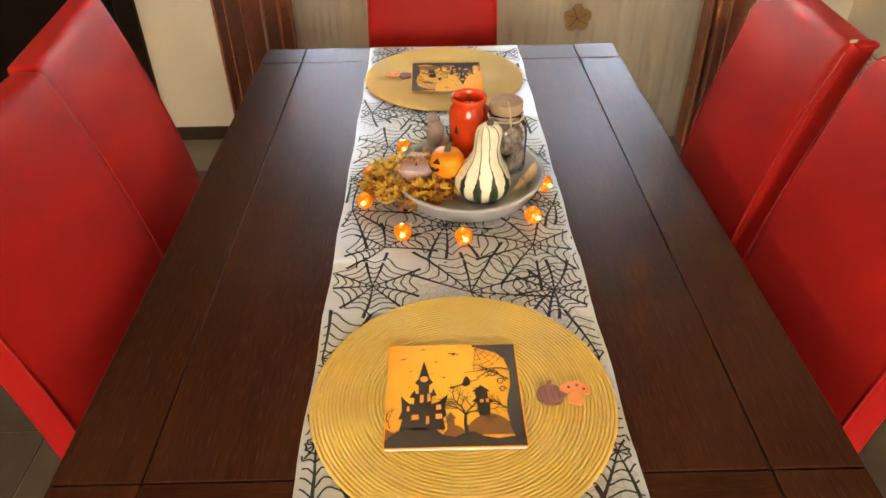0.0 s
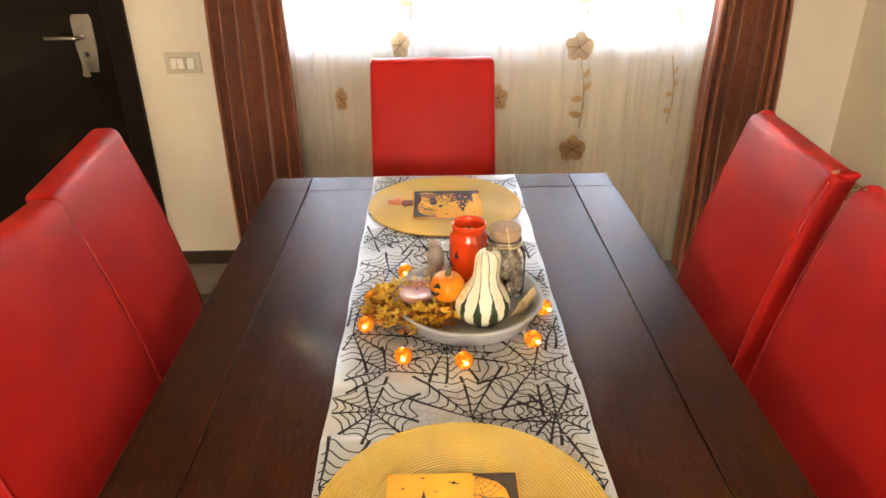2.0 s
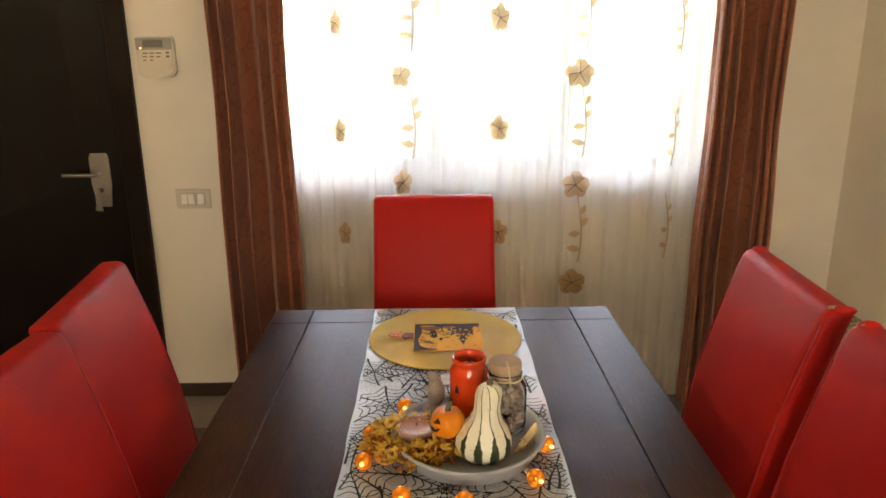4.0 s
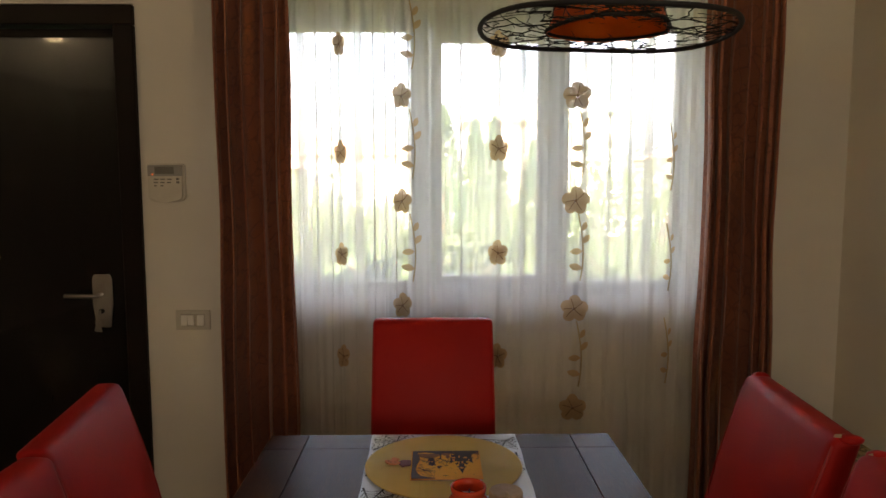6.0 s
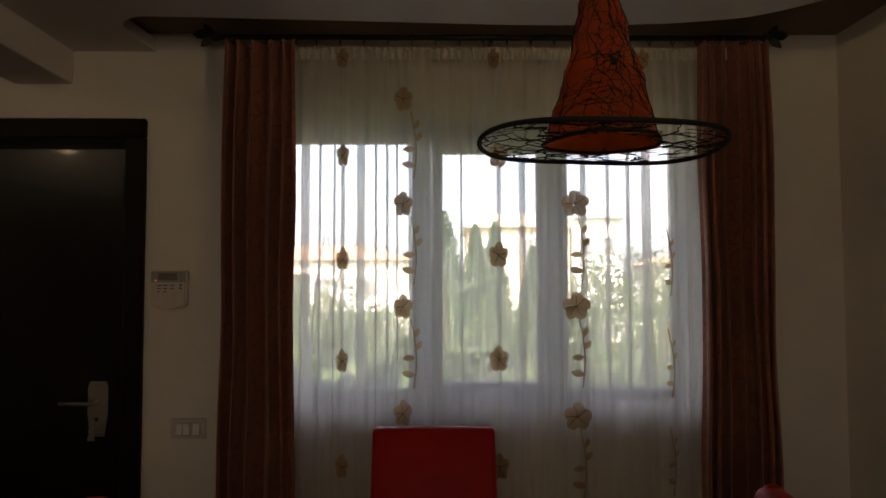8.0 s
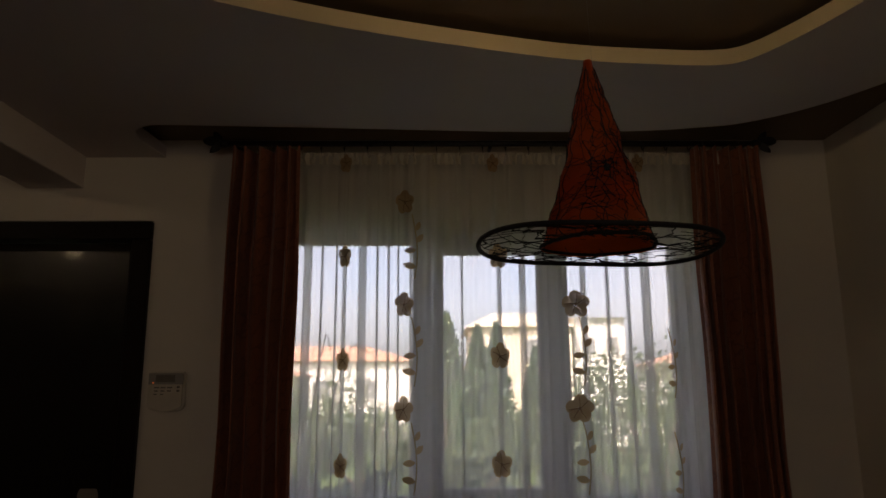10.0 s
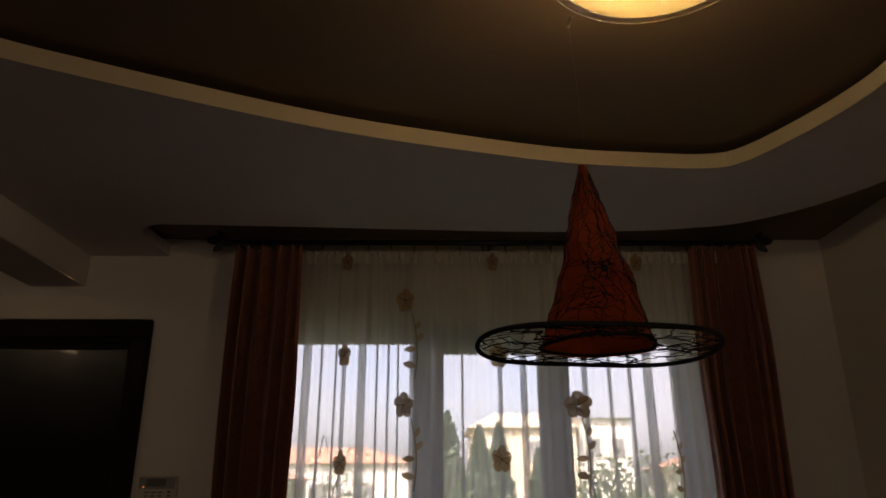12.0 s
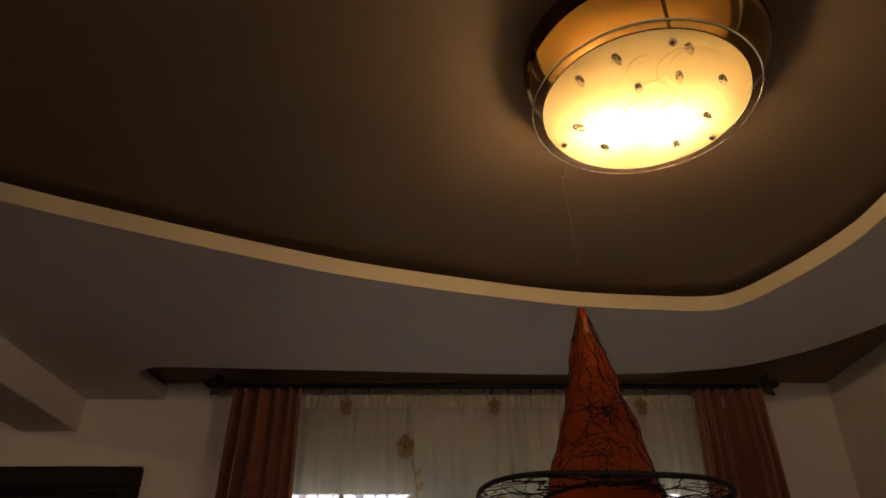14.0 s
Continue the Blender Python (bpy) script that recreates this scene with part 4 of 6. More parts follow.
part("thread", tube([tip_w, tip_w * 0.5 + hook * 0.5 + Vector((0.002, 0, 0)), hook], 0.00024, 4), NYLON, hat, "thin clear nylon thread")
part("thread_clip", tube([hook + Vector((0, 0, -0.012)), hook + Vector((0.003, 0, 0)), hook + Vector((0.006, 0.0, 0.012))], 0.003, 6), STEEL, hat)

# ---------------------------------------------------------------- printed webs on the runner
INK = varied("black_print", (0.022, 0.022, 0.024), (0.04, 0.04, 0.042), 30, (0.55, 0.7), 300, 0.05, spec=0.08)
INKG = varied("grey_print", (0.33, 0.335, 0.34), (0.40, 0.405, 0.41), 30, (0.35, 0.5), 300, 0.05)


def ribbon(bm, pts, w0, w1, z):
    """A flat printed stroke; only what lies on the runner."""
    n = len(pts)
    prev = None
    for i, (x, y) in enumerate(pts):
        if not (-0.160 < x < 0.212 and TY0 + 0.003 < y < 1.79):
            prev = None
            continue
        a, b = pts[max(0, i - 1)], pts[min(n - 1, i + 1)]
        d = math.hypot(b[0] - a[0], b[1] - a[1]) or 1
        w = w0 + (w1 - w0) * i / (n - 1)
        nx, ny = -(b[1] - a[1]) / d * w, (b[0] - a[0]) / d * w
        zz = TZ + 0.0012 + z + runner_z(x, y)
        pr = (bm.verts.new((x + nx, y + ny, zz)), bm.verts.new((x - nx, y - ny, zz)))
        if prev:
            bm.faces.new((prev[0], prev[1], pr[1], pr[0]))
        prev = pr


def web(x, y, r, seed, m, z, spread=2 * math.pi, a0=0.0, tails=True):
    rnd = random.Random(seed)
    bm = bmesh.new()
    n = max(6, int(11 * spread / (2 * math.pi) + rnd.randint(-1, 1)))
    rays = []
    for k in range(n):
        a = a0 + spread * (k + rnd.uniform(-0.18, 0.18)) / (n if spread > 6 else n - 1)
        rays.append((a, 1.15 * r * rnd.uniform(0.72, 1.08)))
    for a, l in rays:
        cv = rnd.uniform(-0.22, 0.22)
        pts = [(x + l * t * math.cos(a + cv * t), y + l * t * math.sin(a + cv * t)) for t in [q / 8 for q in range(9)]]
        ribbon(bm, pts, 0.0010, 0.0027 if tails else 0.0016, z)
    m_ = len(rays) if spread > 6 else len(rays) - 1
    for lev in (0.17, 0.33, 0.51, 0.71, 0.93):
        for k in range(m_):
            (a, la), (b, lb) = rays[k], rays[(k + 1) % len(rays)]
            if b < a:
                b += 2 * math.pi
            ra, rb = min(la, r) * lev, min(lb, r) * lev
            pts = []
            for q in range(9):
                t = q / 8
                aa, rr = a + (b - a) * t, (ra + (rb - ra) * t) * (1 - 0.20 * math.sin(math.pi * t))
                pts.append((x + rr * math.cos(aa), y + rr * math.sin(aa)))
            ribbon(bm, pts, 0.0011, 0.0011, z)
    return part("web_print", bm, m, runner)


WEBS = [(-0.088, 0.904, 0.062), (0.012, 0.965, 0.08), (0.153, 0.904, 0.085), (0.046, 0.790, 0.10), (-0.102, 0.808, 0.066), (0.17, 0.791, 0.055),
        (-0.150, 1.015, 0.085), (0.204, 1.024, 0.06), (-0.097, 1.242, 0.085), (0.02, 1.33, 0.07), (-0.041, 1.40, 0.07), (-0.14, 1.40, 0.055),
        (0.19, 1.37, 0.07), (0.12, 1.30, 0.07), (-0.16, 0.66, 0.085), (0.21, 0.65, 0.08), (-0.15, 0.52, 0.07), (0.20, 0.50, 0.08), (0.0, 1.12, 0.09), (0.20, 1.20, 0.075),
        (-0.14, 1.60, 0.07), (0.20, 1.60, 0.07), (-0.10, 1.74, 0.07), (0.06, 1.76, 0.06), (0.19, 1.75, 0.065), (-0.16, 1.12, 0.06), (0.02, 0.40, 0.09), (-0.14, 0.37, 0.07), (0.18, 0.36, 0.07), (0.0, 1.52, 0.08)]
for k, (x, y, r) in enumerate(WEBS):
    x, y = 0.97 * x, y + 0.018 * (1.8 - y)
    web(x, y, 1.12 * r, 100 + k, INK, 0.0007, *((2 * math.pi, 0.3 * k) if k % 3 else (4.0, (k * 1.7) % 6.28)))
rnd = random.Random(4)
for k in range(32):
    web(rnd.uniform(-0.15, 0.2), 0.36 + 1.42 * (k + rnd.random()) / 32, rnd.uniform(0.05, 0.085), 300 + k, INKG, 0.0004, 2 * math.pi, k, False)

# ---------------------------------------------------------------- napkins and wooden cut-outs
NAPK = mat("orange_print", (0.85, 0.40, 0.03), 0.75)
nv = coords(NAPK)
nd = node(NAPK, "ShaderNodeVectorMath")
nd.operation = "LENGTH"
wire(NAPK, coords(NAPK, (7, 7, 0)), nd.inputs[0])
base(NAPK, mixc(NAPK, 0.15, ramp(NAPK, nd.outputs["Value"], [(0.0, (0.92, 0.52, 0.03)), (0.5, (0.88, 0.41, 0.02)), (0.95, (0.80, 0.25, 0.015))]), ramp(NAPK, noise_fac(NAPK, nv, 25), [(0.3, (0.8, 0.38, 0.03)), (0.7, (0.88, 0.47, 0.05))])))
bump(NAPK, noise_fac(NAPK, nv, 700, 2), 0.3, 0.0004)
PAPER = varied("white_tissue", (0.74, 0.72, 0.68), (0.8, 0.78, 0.74), 30, (0.8, 0.9), 400)
PRINT = varied("dark_brown_print", (0.035, 0.024, 0.016), (0.055, 0.038, 0.026), 40, (0.7, 0.8), 500)
HILL = varied("brown_print", (0.20, 0.085, 0.015), (0.27, 0.115, 0.02), 30, (0.7, 0.8), 500)
BRIGHT = varied("light_orange_print", (0.80, 0.30, 0.04), (0.86, 0.36, 0.06), 30, (0.7, 0.8), 500)


def stroke(bm, pts, w0, w1, z, s=1):
    prev = None
    n = len(pts)
    for i, (x, y) in enumerate(pts):
        a, b = pts[max(0, i - 1)], pts[min(n - 1, i + 1)]
        d = math.hypot(b[0] - a[0], b[1] - a[1]) or 1
        w = w0 + (w1 - w0) * i / (n - 1)
        nx, ny = -(b[1] - a[1]) / d * w, (b[0] - a[0]) / d * w
        pr = (bm.verts.new((x + nx, y + ny, z)), bm.verts.new((x - nx, y - ny, z)))
        if prev:
            bm.faces.new((prev[0], prev[1], pr[1], pr[0]))
        prev = pr


def poly(bm, pts, z):
    f = bm.faces.new([bm.verts.new((x, y, z)) for x, y in pts])
    return f


def twig(bm, rnd, x, y, a, l, w, depth, z):
    pts = [(x, y)]
    for q in range(4):
        a += rnd.uniform(-0.35, 0.35)
        pts.append((pts[-1][0] + l / 4 * math.cos(a), pts[-1][1] + l / 4 * math.sin(a)))
    pts = [(min(0.997, max(0.003, px)), min(0.997, max(0.003, py))) for px, py in pts]
    stroke(bm, pts, w, w * 0.55, z)
    if depth:
        for px, py in pts[2:]:
            for s in (-1, 1):
                if rnd.random() < 0.8:
                    twig(bm, rnd, px, py, a + s * rnd.uniform(0.4, 0.9), l * 0.6, w * 0.5, depth - 1, z)


def napkin(label, x, y, rz):
    """Coordinates of the print run from 0 to 1 over the napkin, y away from its lower edge."""
    S = 0.163
    nk = thing("paper_napkin", label, "napkin", x, y, TZ + 0.0102, group="napkins", rz=rz)
    for k in range(3):
        bm = cube(-S / 2 + 0.0012 * (2 - k), S / 2 - 0.0012 * (2 - k), -S / 2 + 0.0002 * k, S / 2 - 0.0012 * (2 - k), 0.0013 * k, 0.0013 * k + 0.0011, 0.0004, 1)
        for v in bm.verts:
            v.co.z += 0.0006 * math.sin(30 * v.co.x + k) * math.sin(24 * v.co.y)
        part("fold_layer", bm, PAPER if k < 2 else NAPK, nk)

    def flat(name, bm, m, order=1, label=""):
        for v in bm.verts:
            v.co = Vector(((v.co.x - 0.5) * (S - 0.003), (v.co.y - 0.5) * (S - 0.003), 0.0041 + 0.00025 * order))
        bmesh.ops.recalc_face_normals(bm, faces=bm.faces[:])
        return part(name, bm, m, nk, label)
    rnd = random.Random(31)
    # hills
    bm = bmesh.new()
    poly(bm, [(0.58, 0.10)] + [(0.58 + 0.35 * t, 0.13 + 0.16 * math.sin(math.pi * min(1, t * 0.9 + 0.05)) ** 0.8) for t in [q / 10 for q in range(11)]] + [(0.93, 0.10)], 0)
    flat("hill_print", bm, HILL, 1)
    bm = bmesh.new()
    poly(bm, [(0.40, 0.08)] + [(0.40 + 0.2 * t, 0.09 + 0.10 * math.sin(math.pi * t)) for t in [q / 10 for q in range(11)]], 0)
    flat("hill_print", bm, HILL, 1)
    bm = bmesh.new()
    poly(bm, [(0.0, 0.06)] + [(0.0 + 0.12 * t, 0.17 - 0.09 * t) for t in [q / 4 for q in range(5)]], 0)
    flat("hill_print", bm, HILL, 1)
    bm = bmesh.new()
    top = [(0, 0.06), (0.06, 0.12), (0.13, 0.165), (0.25, 0.175), (0.36, 0.155), (0.42, 0.10), (0.50, 0.085), (0.57, 0.12), (0.63, 0.13), (0.70, 0.09), (0.80, 0.065), (0.90, 0.08), (1.0, 0.09)]
    poly(bm, [(0, 0)] + top + [(1, 0)], 0)
    # the great tree at the edge
    poly(bm, [(0.93, 0.06), (0.90, 0.16), (0.885, 0.30), (0.895, 0.42), (0.93, 0.56), (0.935, 0.70), (0.905, 0.83), (0.85, 0.90), (0.76, 0.94), (0.66, 0.975), (0.66, 0.997), (0.997, 0.997), (0.997, 0.06)], 0)
    for px, py, a, l in ((0.90, 0.33, 3.0, 0.14), (0.92, 0.62, 2.7, 0.18), (0.93, 0.72, 2.9, 0.22)):
        twig(bm, rnd, px, py, a, l, 0.008, 1, 0)
    for cx, cy, r in ((0.86, 0.60, 0.035), (0.80, 0.68, 0.045), (0.87, 0.52, 0.03)):
        stroke(bm, [(cx + r * (1 - 0.06 * q) * math.cos(0.7 * q), cy + r * (1 - 0.06 * q) * math.sin(0.7 * q)) for q in range(11)], 0.006, 0.003, 0)
    # castle
    poly(bm, [(0.10, 0.15), (0.12, 0.25), (0.09, 0.25), (0.115, 0.33), (0.105, 0.47), (0.16, 0.40), (0.20, 0.39), (0.33, 0.39), (0.39, 0.41), (0.455, 0.48), (0.43, 0.36), (0.44, 0.27), (0.415, 0.26), (0.43, 0.15)], 0)
    poly(bm, [(0.20, 0.38), (0.205, 0.45), (0.165, 0.455), (0.205, 0.53), (0.215, 0.49), (0.235, 0.49), (0.235, 0.57), (0.205, 0.60), (0.235, 0.64), (0.275, 0.83), (0.32, 0.64), (0.345, 0.60), (0.315, 0.57), (0.315, 0.50), (0.335, 0.50), (0.345, 0.545), (0.37, 0.47), (0.335, 0.46), (0.33, 0.38)], 0)
    # hill house
    poly(bm, [(0.68, 0.27), (0.665, 0.40), (0.63, 0.40), (0.665, 0.44), (0.655, 0.50), (0.635, 0.50), (0.705, 0.565), (0.775, 0.50), (0.75, 0.50), (0.755, 0.44), (0.80, 0.40), (0.765, 0.39), (0.76, 0.27)], 0)
    # middle tree
    stroke(bm, [(0.585, 0.10), (0.575, 0.2), (0.58, 0.29)], 0.016, 0.009, 0)
    for a in (0.7, 1.2, 1.7, 2.3):
        twig(bm, rnd, 0.58, 0.28, a, 0.17, 0.007, 2, 0)
    for px, py in ((0.03, 0.17), (0.41, 0.13)):
        twig(bm, rnd, px, py, 1.5, 0.12, 0.004, 2, 0)
    # bats and a plain dark flyer
    for px, py, s, t in ((0.27, 0.955, 0.05, 0.0), (0.115, 0.85, 0.05, 0.3), (0.51, 0.90, 0.09, -0.2), (0.37, 0.815, 0.04, -0.4), (0.175, 0.72, 0.03, 0.3), (0.43, 0.65, 0.04, -0.5), (0.34, 0.69, 0.02, 0), (0.16, 0.55, 0.02, 0.8)):
        sh = [(-1, 0.2), (-0.5, 0.05), (-0.3, 0.15), (-0.12, 0.35), (0, 0.2), (0.12, 0.35), (0.3, 0.15), (0.5, 0.05), (1, 0.25), (0.7, -0.2), (0.4, -0.1), (0, -0.4), (-0.4, -0.1), (-0.7, -0.25)]
        poly(bm, [(px + s * 0.5 * (u * math.cos(t) - v * math.sin(t)), py + s * 0.5 * (u * math.sin(t) + v * math.cos(t))) for u, v in sh], 0)
    stroke(bm, [(0.47, 0.54), (0.56, 0.57), (0.70, 0.63)], 0.008, 0.003, 0)
    poly(bm, [(0.56, 0.57), (0.585, 0.64), (0.60, 0.66), (0.63, 0.62), (0.625, 0.57), (0.59, 0.55)], 0)
    flat("silhouette_print", bm, PRINT, 2, "dark brown haunted castle print")
    bm = bmesh.new()
    for x0, y0, w, h in ((0.245, 0.40, 0.03, 0.08), (0.30, 0.41, 0.025, 0.08), (0.185, 0.24, 0.055, 0.05), (0.29, 0.20, 0.025, 0.075), (0.36, 0.245, 0.05, 0.05), (0.365, 0.33, 0.04, 0.05), (0.15, 0.32, 0.02, 0.05),
                         (0.69, 0.39, 0.03, 0.035), (0.735, 0.39, 0.025, 0.04)):
        poly(bm, [(x0, y0), (x0 + w, y0 + 0.006), (x0 + w * 0.92, y0 + h), (x0 + w * 0.05, y0 + h - 0.004)], 0)
        flat("lit_window_print", bm, BRIGHT, 3)
        bm = bmesh.new()
    poly(bm, [(0.277 + 0.03 * math.cos(a), 0.635 + 0.03 * math.sin(a)) for a in [2 * math.pi * q / 14 for q in range(14)]], 0)
    flat("lit_window_print", bm, BRIGHT, 3)
    bm = bmesh.new()
    poly(bm, [(0.445, 0.15), (0.44, 0.24), (0.43, 0.245), (0.47, 0.31), (0.51, 0.25), (0.495, 0.245), (0.50, 0.15)], 0)
    flat("far_house_print", bm, HILL, 1.5)
    bm = bmesh.new()
    for a in (0.0, 0.35, 0.7, 1.05, 1.4):
        stroke(bm, [(0.68 + 0.0 * a, 0.96), (0.68 + 0.24 * math.cos(-a - 0.25), 0.96 + 0.24 * math.sin(-a - 0.25))], 0.003, 0.002, 0)
    for r in (0.08, 0.13, 0.18, 0.22):
        stroke(bm, [(0.68 + r * math.cos(-0.25 - a), 0.96 + r * math.sin(-0.25 - a)) for a in [1.4 * q / 10 for q in range(11)]], 0.0025, 0.0025, 0)
    flat("web_line_print", bm, HILL, 1.5)
    return nk


napkin("folded paper napkin printed with an orange haunted castle", 0.0135, 0.607, 0)
napkin("folded orange castle napkin turned towards the far seat", 0.0270, 1.570, 180)
WOODP = varied("purple_painted_wood", (0.19, 0.075, 0.07), (0.25, 0.105, 0.095), 40, (0.6, 0.75), 300)
WOODO = varied("orange_painted_wood", (0.72, 0.24, 0.075), (0.80, 0.30, 0.11), 40, (0.6, 0.75), 300)
WOODL = varied("engraved_line", (0.09, 0.035, 0.03), (0.12, 0.05, 0.04), 40, (0.7, 0.8))


def cutouts(x, y, rz):
    p = thing("pumpkin_cutout", "small purple wooden pumpkin cut-out on the placemat", "decoration", x, y, TZ + 0.0102, group="wooden cut-outs", rz=rz)
    o = [(0.017 * math.cos(a) * (1 + 0.04 * math.cos(5 * a)), 0.0155 * math.sin(a) * (1 + 0.05 * math.cos(6 * a))) for a in [2 * math.pi * q / 30 for q in range(30)]]
    part("body", prism(o, 0, 0.003), WOODP, p)
    part("stalk", prism([(-0.004, 0.0135), (0.003, 0.0135), (0.006, 0.022), (0.001, 0.021)], 0.0, 0.0031), WOODP, p)
    for dx in (-0.010, -0.0045, 0.002, 0.008):
        bm = bmesh.new()
        stroke(bm, [(dx * (1 + 0.25 * math.cos(t)), 0.011 * math.sin(t)) for t in [-1.4 + 2.8 * q / 8 for q in range(9)]], 0.0004, 0.0004, 0.0032)
        part("groove", bm, WOODL, p)
    c, s = math.cos(radians(rz)), math.sin(radians(rz))
    g = thing("toadstool_cutout", "small orange wooden toadstool cut-out on the placemat", "decoration", x + 0.030 * c, y + 0.030 * s, TZ + 0.0125, group="wooden cut-outs", rz=rz - 12)
    cap = [(0.019 * math.cos(a), 0.001 + 0.015 * math.sin(a)) for a in [math.pi * q / 14 for q in range(15)]] + [(-0.012, -0.003), (0.012, -0.003)]
    part("cap", prism(cap, 0, 0.003), WOODO, g)
    part("stalk", prism([(-0.006, -0.003), (0.006, -0.003), (0.010, -0.018), (0.003, -0.021), (-0.009, -0.017)], 0, 0.003), WOODO, g)
    for dx, dy in ((-0.008, 0.005), (0.002, 0.009), (0.010, 0.004)):
        part("spot", prism([(dx + 0.0018 * math.cos(a), dy + 0.0018 * math.sin(a)) for a in [2 * math.pi * q / 10 for q in range(10)]], 0.0031, 0.0034), WOODL, g)


cutouts(0.1295, 0.602, 4)
cutouts(-0.068, 1.585, 172)

# ---------------------------------------------------------------- centrepiece
PX, PY, PZ = 0.053, 1.097, TZ + 0.0025
CONC = varied("grey_concrete", (0.33, 0.355, 0.385), (0.43, 0.455, 0.485), 18, (0.75, 0.9), 160, 0.5, 0.001)
tray = tagged(part("round_tray", lathe([(0, 0.0), (0.112, 0.0), (0.122, 0.004), (0.136, 0.029), (0.140, 0.033), (0.137, 0.0355), (0.130, 0.033), (0.119, 0.012), (0.112, 0.010), (0, 0.009)], 64,
                                      lambda a, i: 1 + 0.006 * math.sin(3 * a) + 0.004 * math.sin(7 * a + i)), CONC, smooth=True), "round grey concrete tray on the runner", "tray")
tray.location = (PX, PY, PZ)
tray.scale = (0.96, 0.96, 1.05)
FZ = PZ + 0.010

# gourd
GOURD = mat("striped_gourd", (0.7, 0.62, 0.36), 0.38)
gc = node(GOURD, "ShaderNodeTexCoord")
sep = node(GOURD, "ShaderNodeSeparateXYZ")
wire(GOURD, gc.outputs["Object"], sep.inputs[0])
at = node(GOURD, "ShaderNodeMath")
at.operation = "ARCTAN2"
wire(GOURD, sep.outputs[1], at.inputs[0])
wire(GOURD, sep.outputs[0], at.inputs[1])
wob = noise_fac(GOURD, coords(GOURD), 55, 3, 0.6)
ad = node(GOURD, "ShaderNodeMath")
ad.operation = "MULTIPLY_ADD"
wire(GOURD, wob, ad.inputs[0])
ad.inputs[1].default_value = 0.26
wire(GOURD, at.outputs[0], ad.inputs[2])
sn = node(GOURD, "ShaderNodeMath")
sn.operation = "MULTIPLY"
wire(GOURD, ad.outputs[0], sn.inputs[0])
sn.inputs[1].default_value = 10.0
si = node(GOURD, "ShaderNodeMath")
si.operation = "SINE"
wire(GOURD, sn.outputs[0], si.inputs[0])
hz = node(GOURD, "ShaderNodeMapRange")
hz.inputs["From Min"].default_value, hz.inputs["From Max"].default_value = 0.030, 0.062
hz.inputs["To Min"].default_value, hz.inputs["To Max"].default_value = 0.16, -0.74
wire(GOURD, sep.outputs[2], hz.inputs["Value"])
su = node(GOURD, "ShaderNodeMath")
wire(GOURD, si.outputs[0], su.inputs[0])
wire(GOURD, hz.outputs[0], su.inputs[1])
green = ramp(GOURD, su.outputs[0], [(0.16, (0, 0, 0)), (0.24, (1, 1, 1))])
yn = ramp(GOURD, noise_fac(GOURD, coords(GOURD), 22, 2), [(0.62, (0.80, 0.79, 0.63)), (0.68, (0.82, 0.56, 0.08))])
pale = mixc(GOURD, ramp(GOURD, noise_fac(GOURD, coords(GOURD), 160, 2), [(0.62, (0, 0, 0)), (0.74, (1, 1, 1))]), yn, (0.58, 0.60, 0.36))
base(GOURD, mixc(GOURD, green, pale, (0.022, 0.042, 0.016)))
bump(GOURD, si.outputs[0], 0.25, 0.002)
gprof = [(0, 0.0), (0.018, 0.0), (0.033, 0.005), (0.044, 0.017), (0.0485, 0.032), (0.0465, 0.047), (0.039, 0.061), (0.030, 0.073), (0.0245, 0.085), (0.0222, 0.099), (0.0222, 0.113), (0.0225, 0.125), (0.0205, 0.134), (0.0145, 0.141), (0.006, 0.1435), (0, 0.143)]
gourd = thing("gourd", "cream and dark green striped bottle gourd", "gourd", 0.077, 1.052, FZ)
gourd.scale = (0.98, 0.98, 0.94)
bm = lathe(gprof, 40, lambda a, i: 1 + 0.022 * math.sin(10 * a) + 0.01 * math.sin(3 * a + i))
for v in bm.verts:
    t = max(0, v.co.z - 0.05)
    v.co.x += 0.10 * t
part("flesh", bm, GOURD, gourd, smooth=True)
part("stem_scar", lathe([(0, 0.152), (0.005, 0.151), (0.0062, 0.143), (0.009, 0.137)], 10, cx=0.0095), BARK, gourd, "dry grey stem end", smooth=True)

# orange tin lantern
ENAMEL = varied("orange_red_glaze", (0.72, 0.055, 0.012), (0.77, 0.08, 0.018), 20, (0.12, 0.2), 200, 0.05, coat=0.5)
lantern = thing("pumpkin_lantern", "glossy orange red jar lantern with carved face", "lantern", 0.059, 1.183, FZ, rz=-32)
lantern.scale = (1, 1, 0.965)
part("body", lathe([(0, 0.0), (0.029, 0.0), (0.034, 0.006), (0.0355, 0.03), (0.0358, 0.096), (0.0345, 0.106), (0.0305, 0.112), (0.0295, 0.118), (0.0312, 0.121), (0.0318, 0.128), (0.030, 0.131), (0.027, 0.128), (0.027, 0.118), (0.030, 0.100), (0.032, 0.03), (0, 0.02)], 40), ENAMEL, lantern, smooth=True)


def on_jar(bm, r, pts):
    bm.faces.new([bm.verts.new((r * math.sin(u), -r * math.cos(u), z)) for u, z in pts])


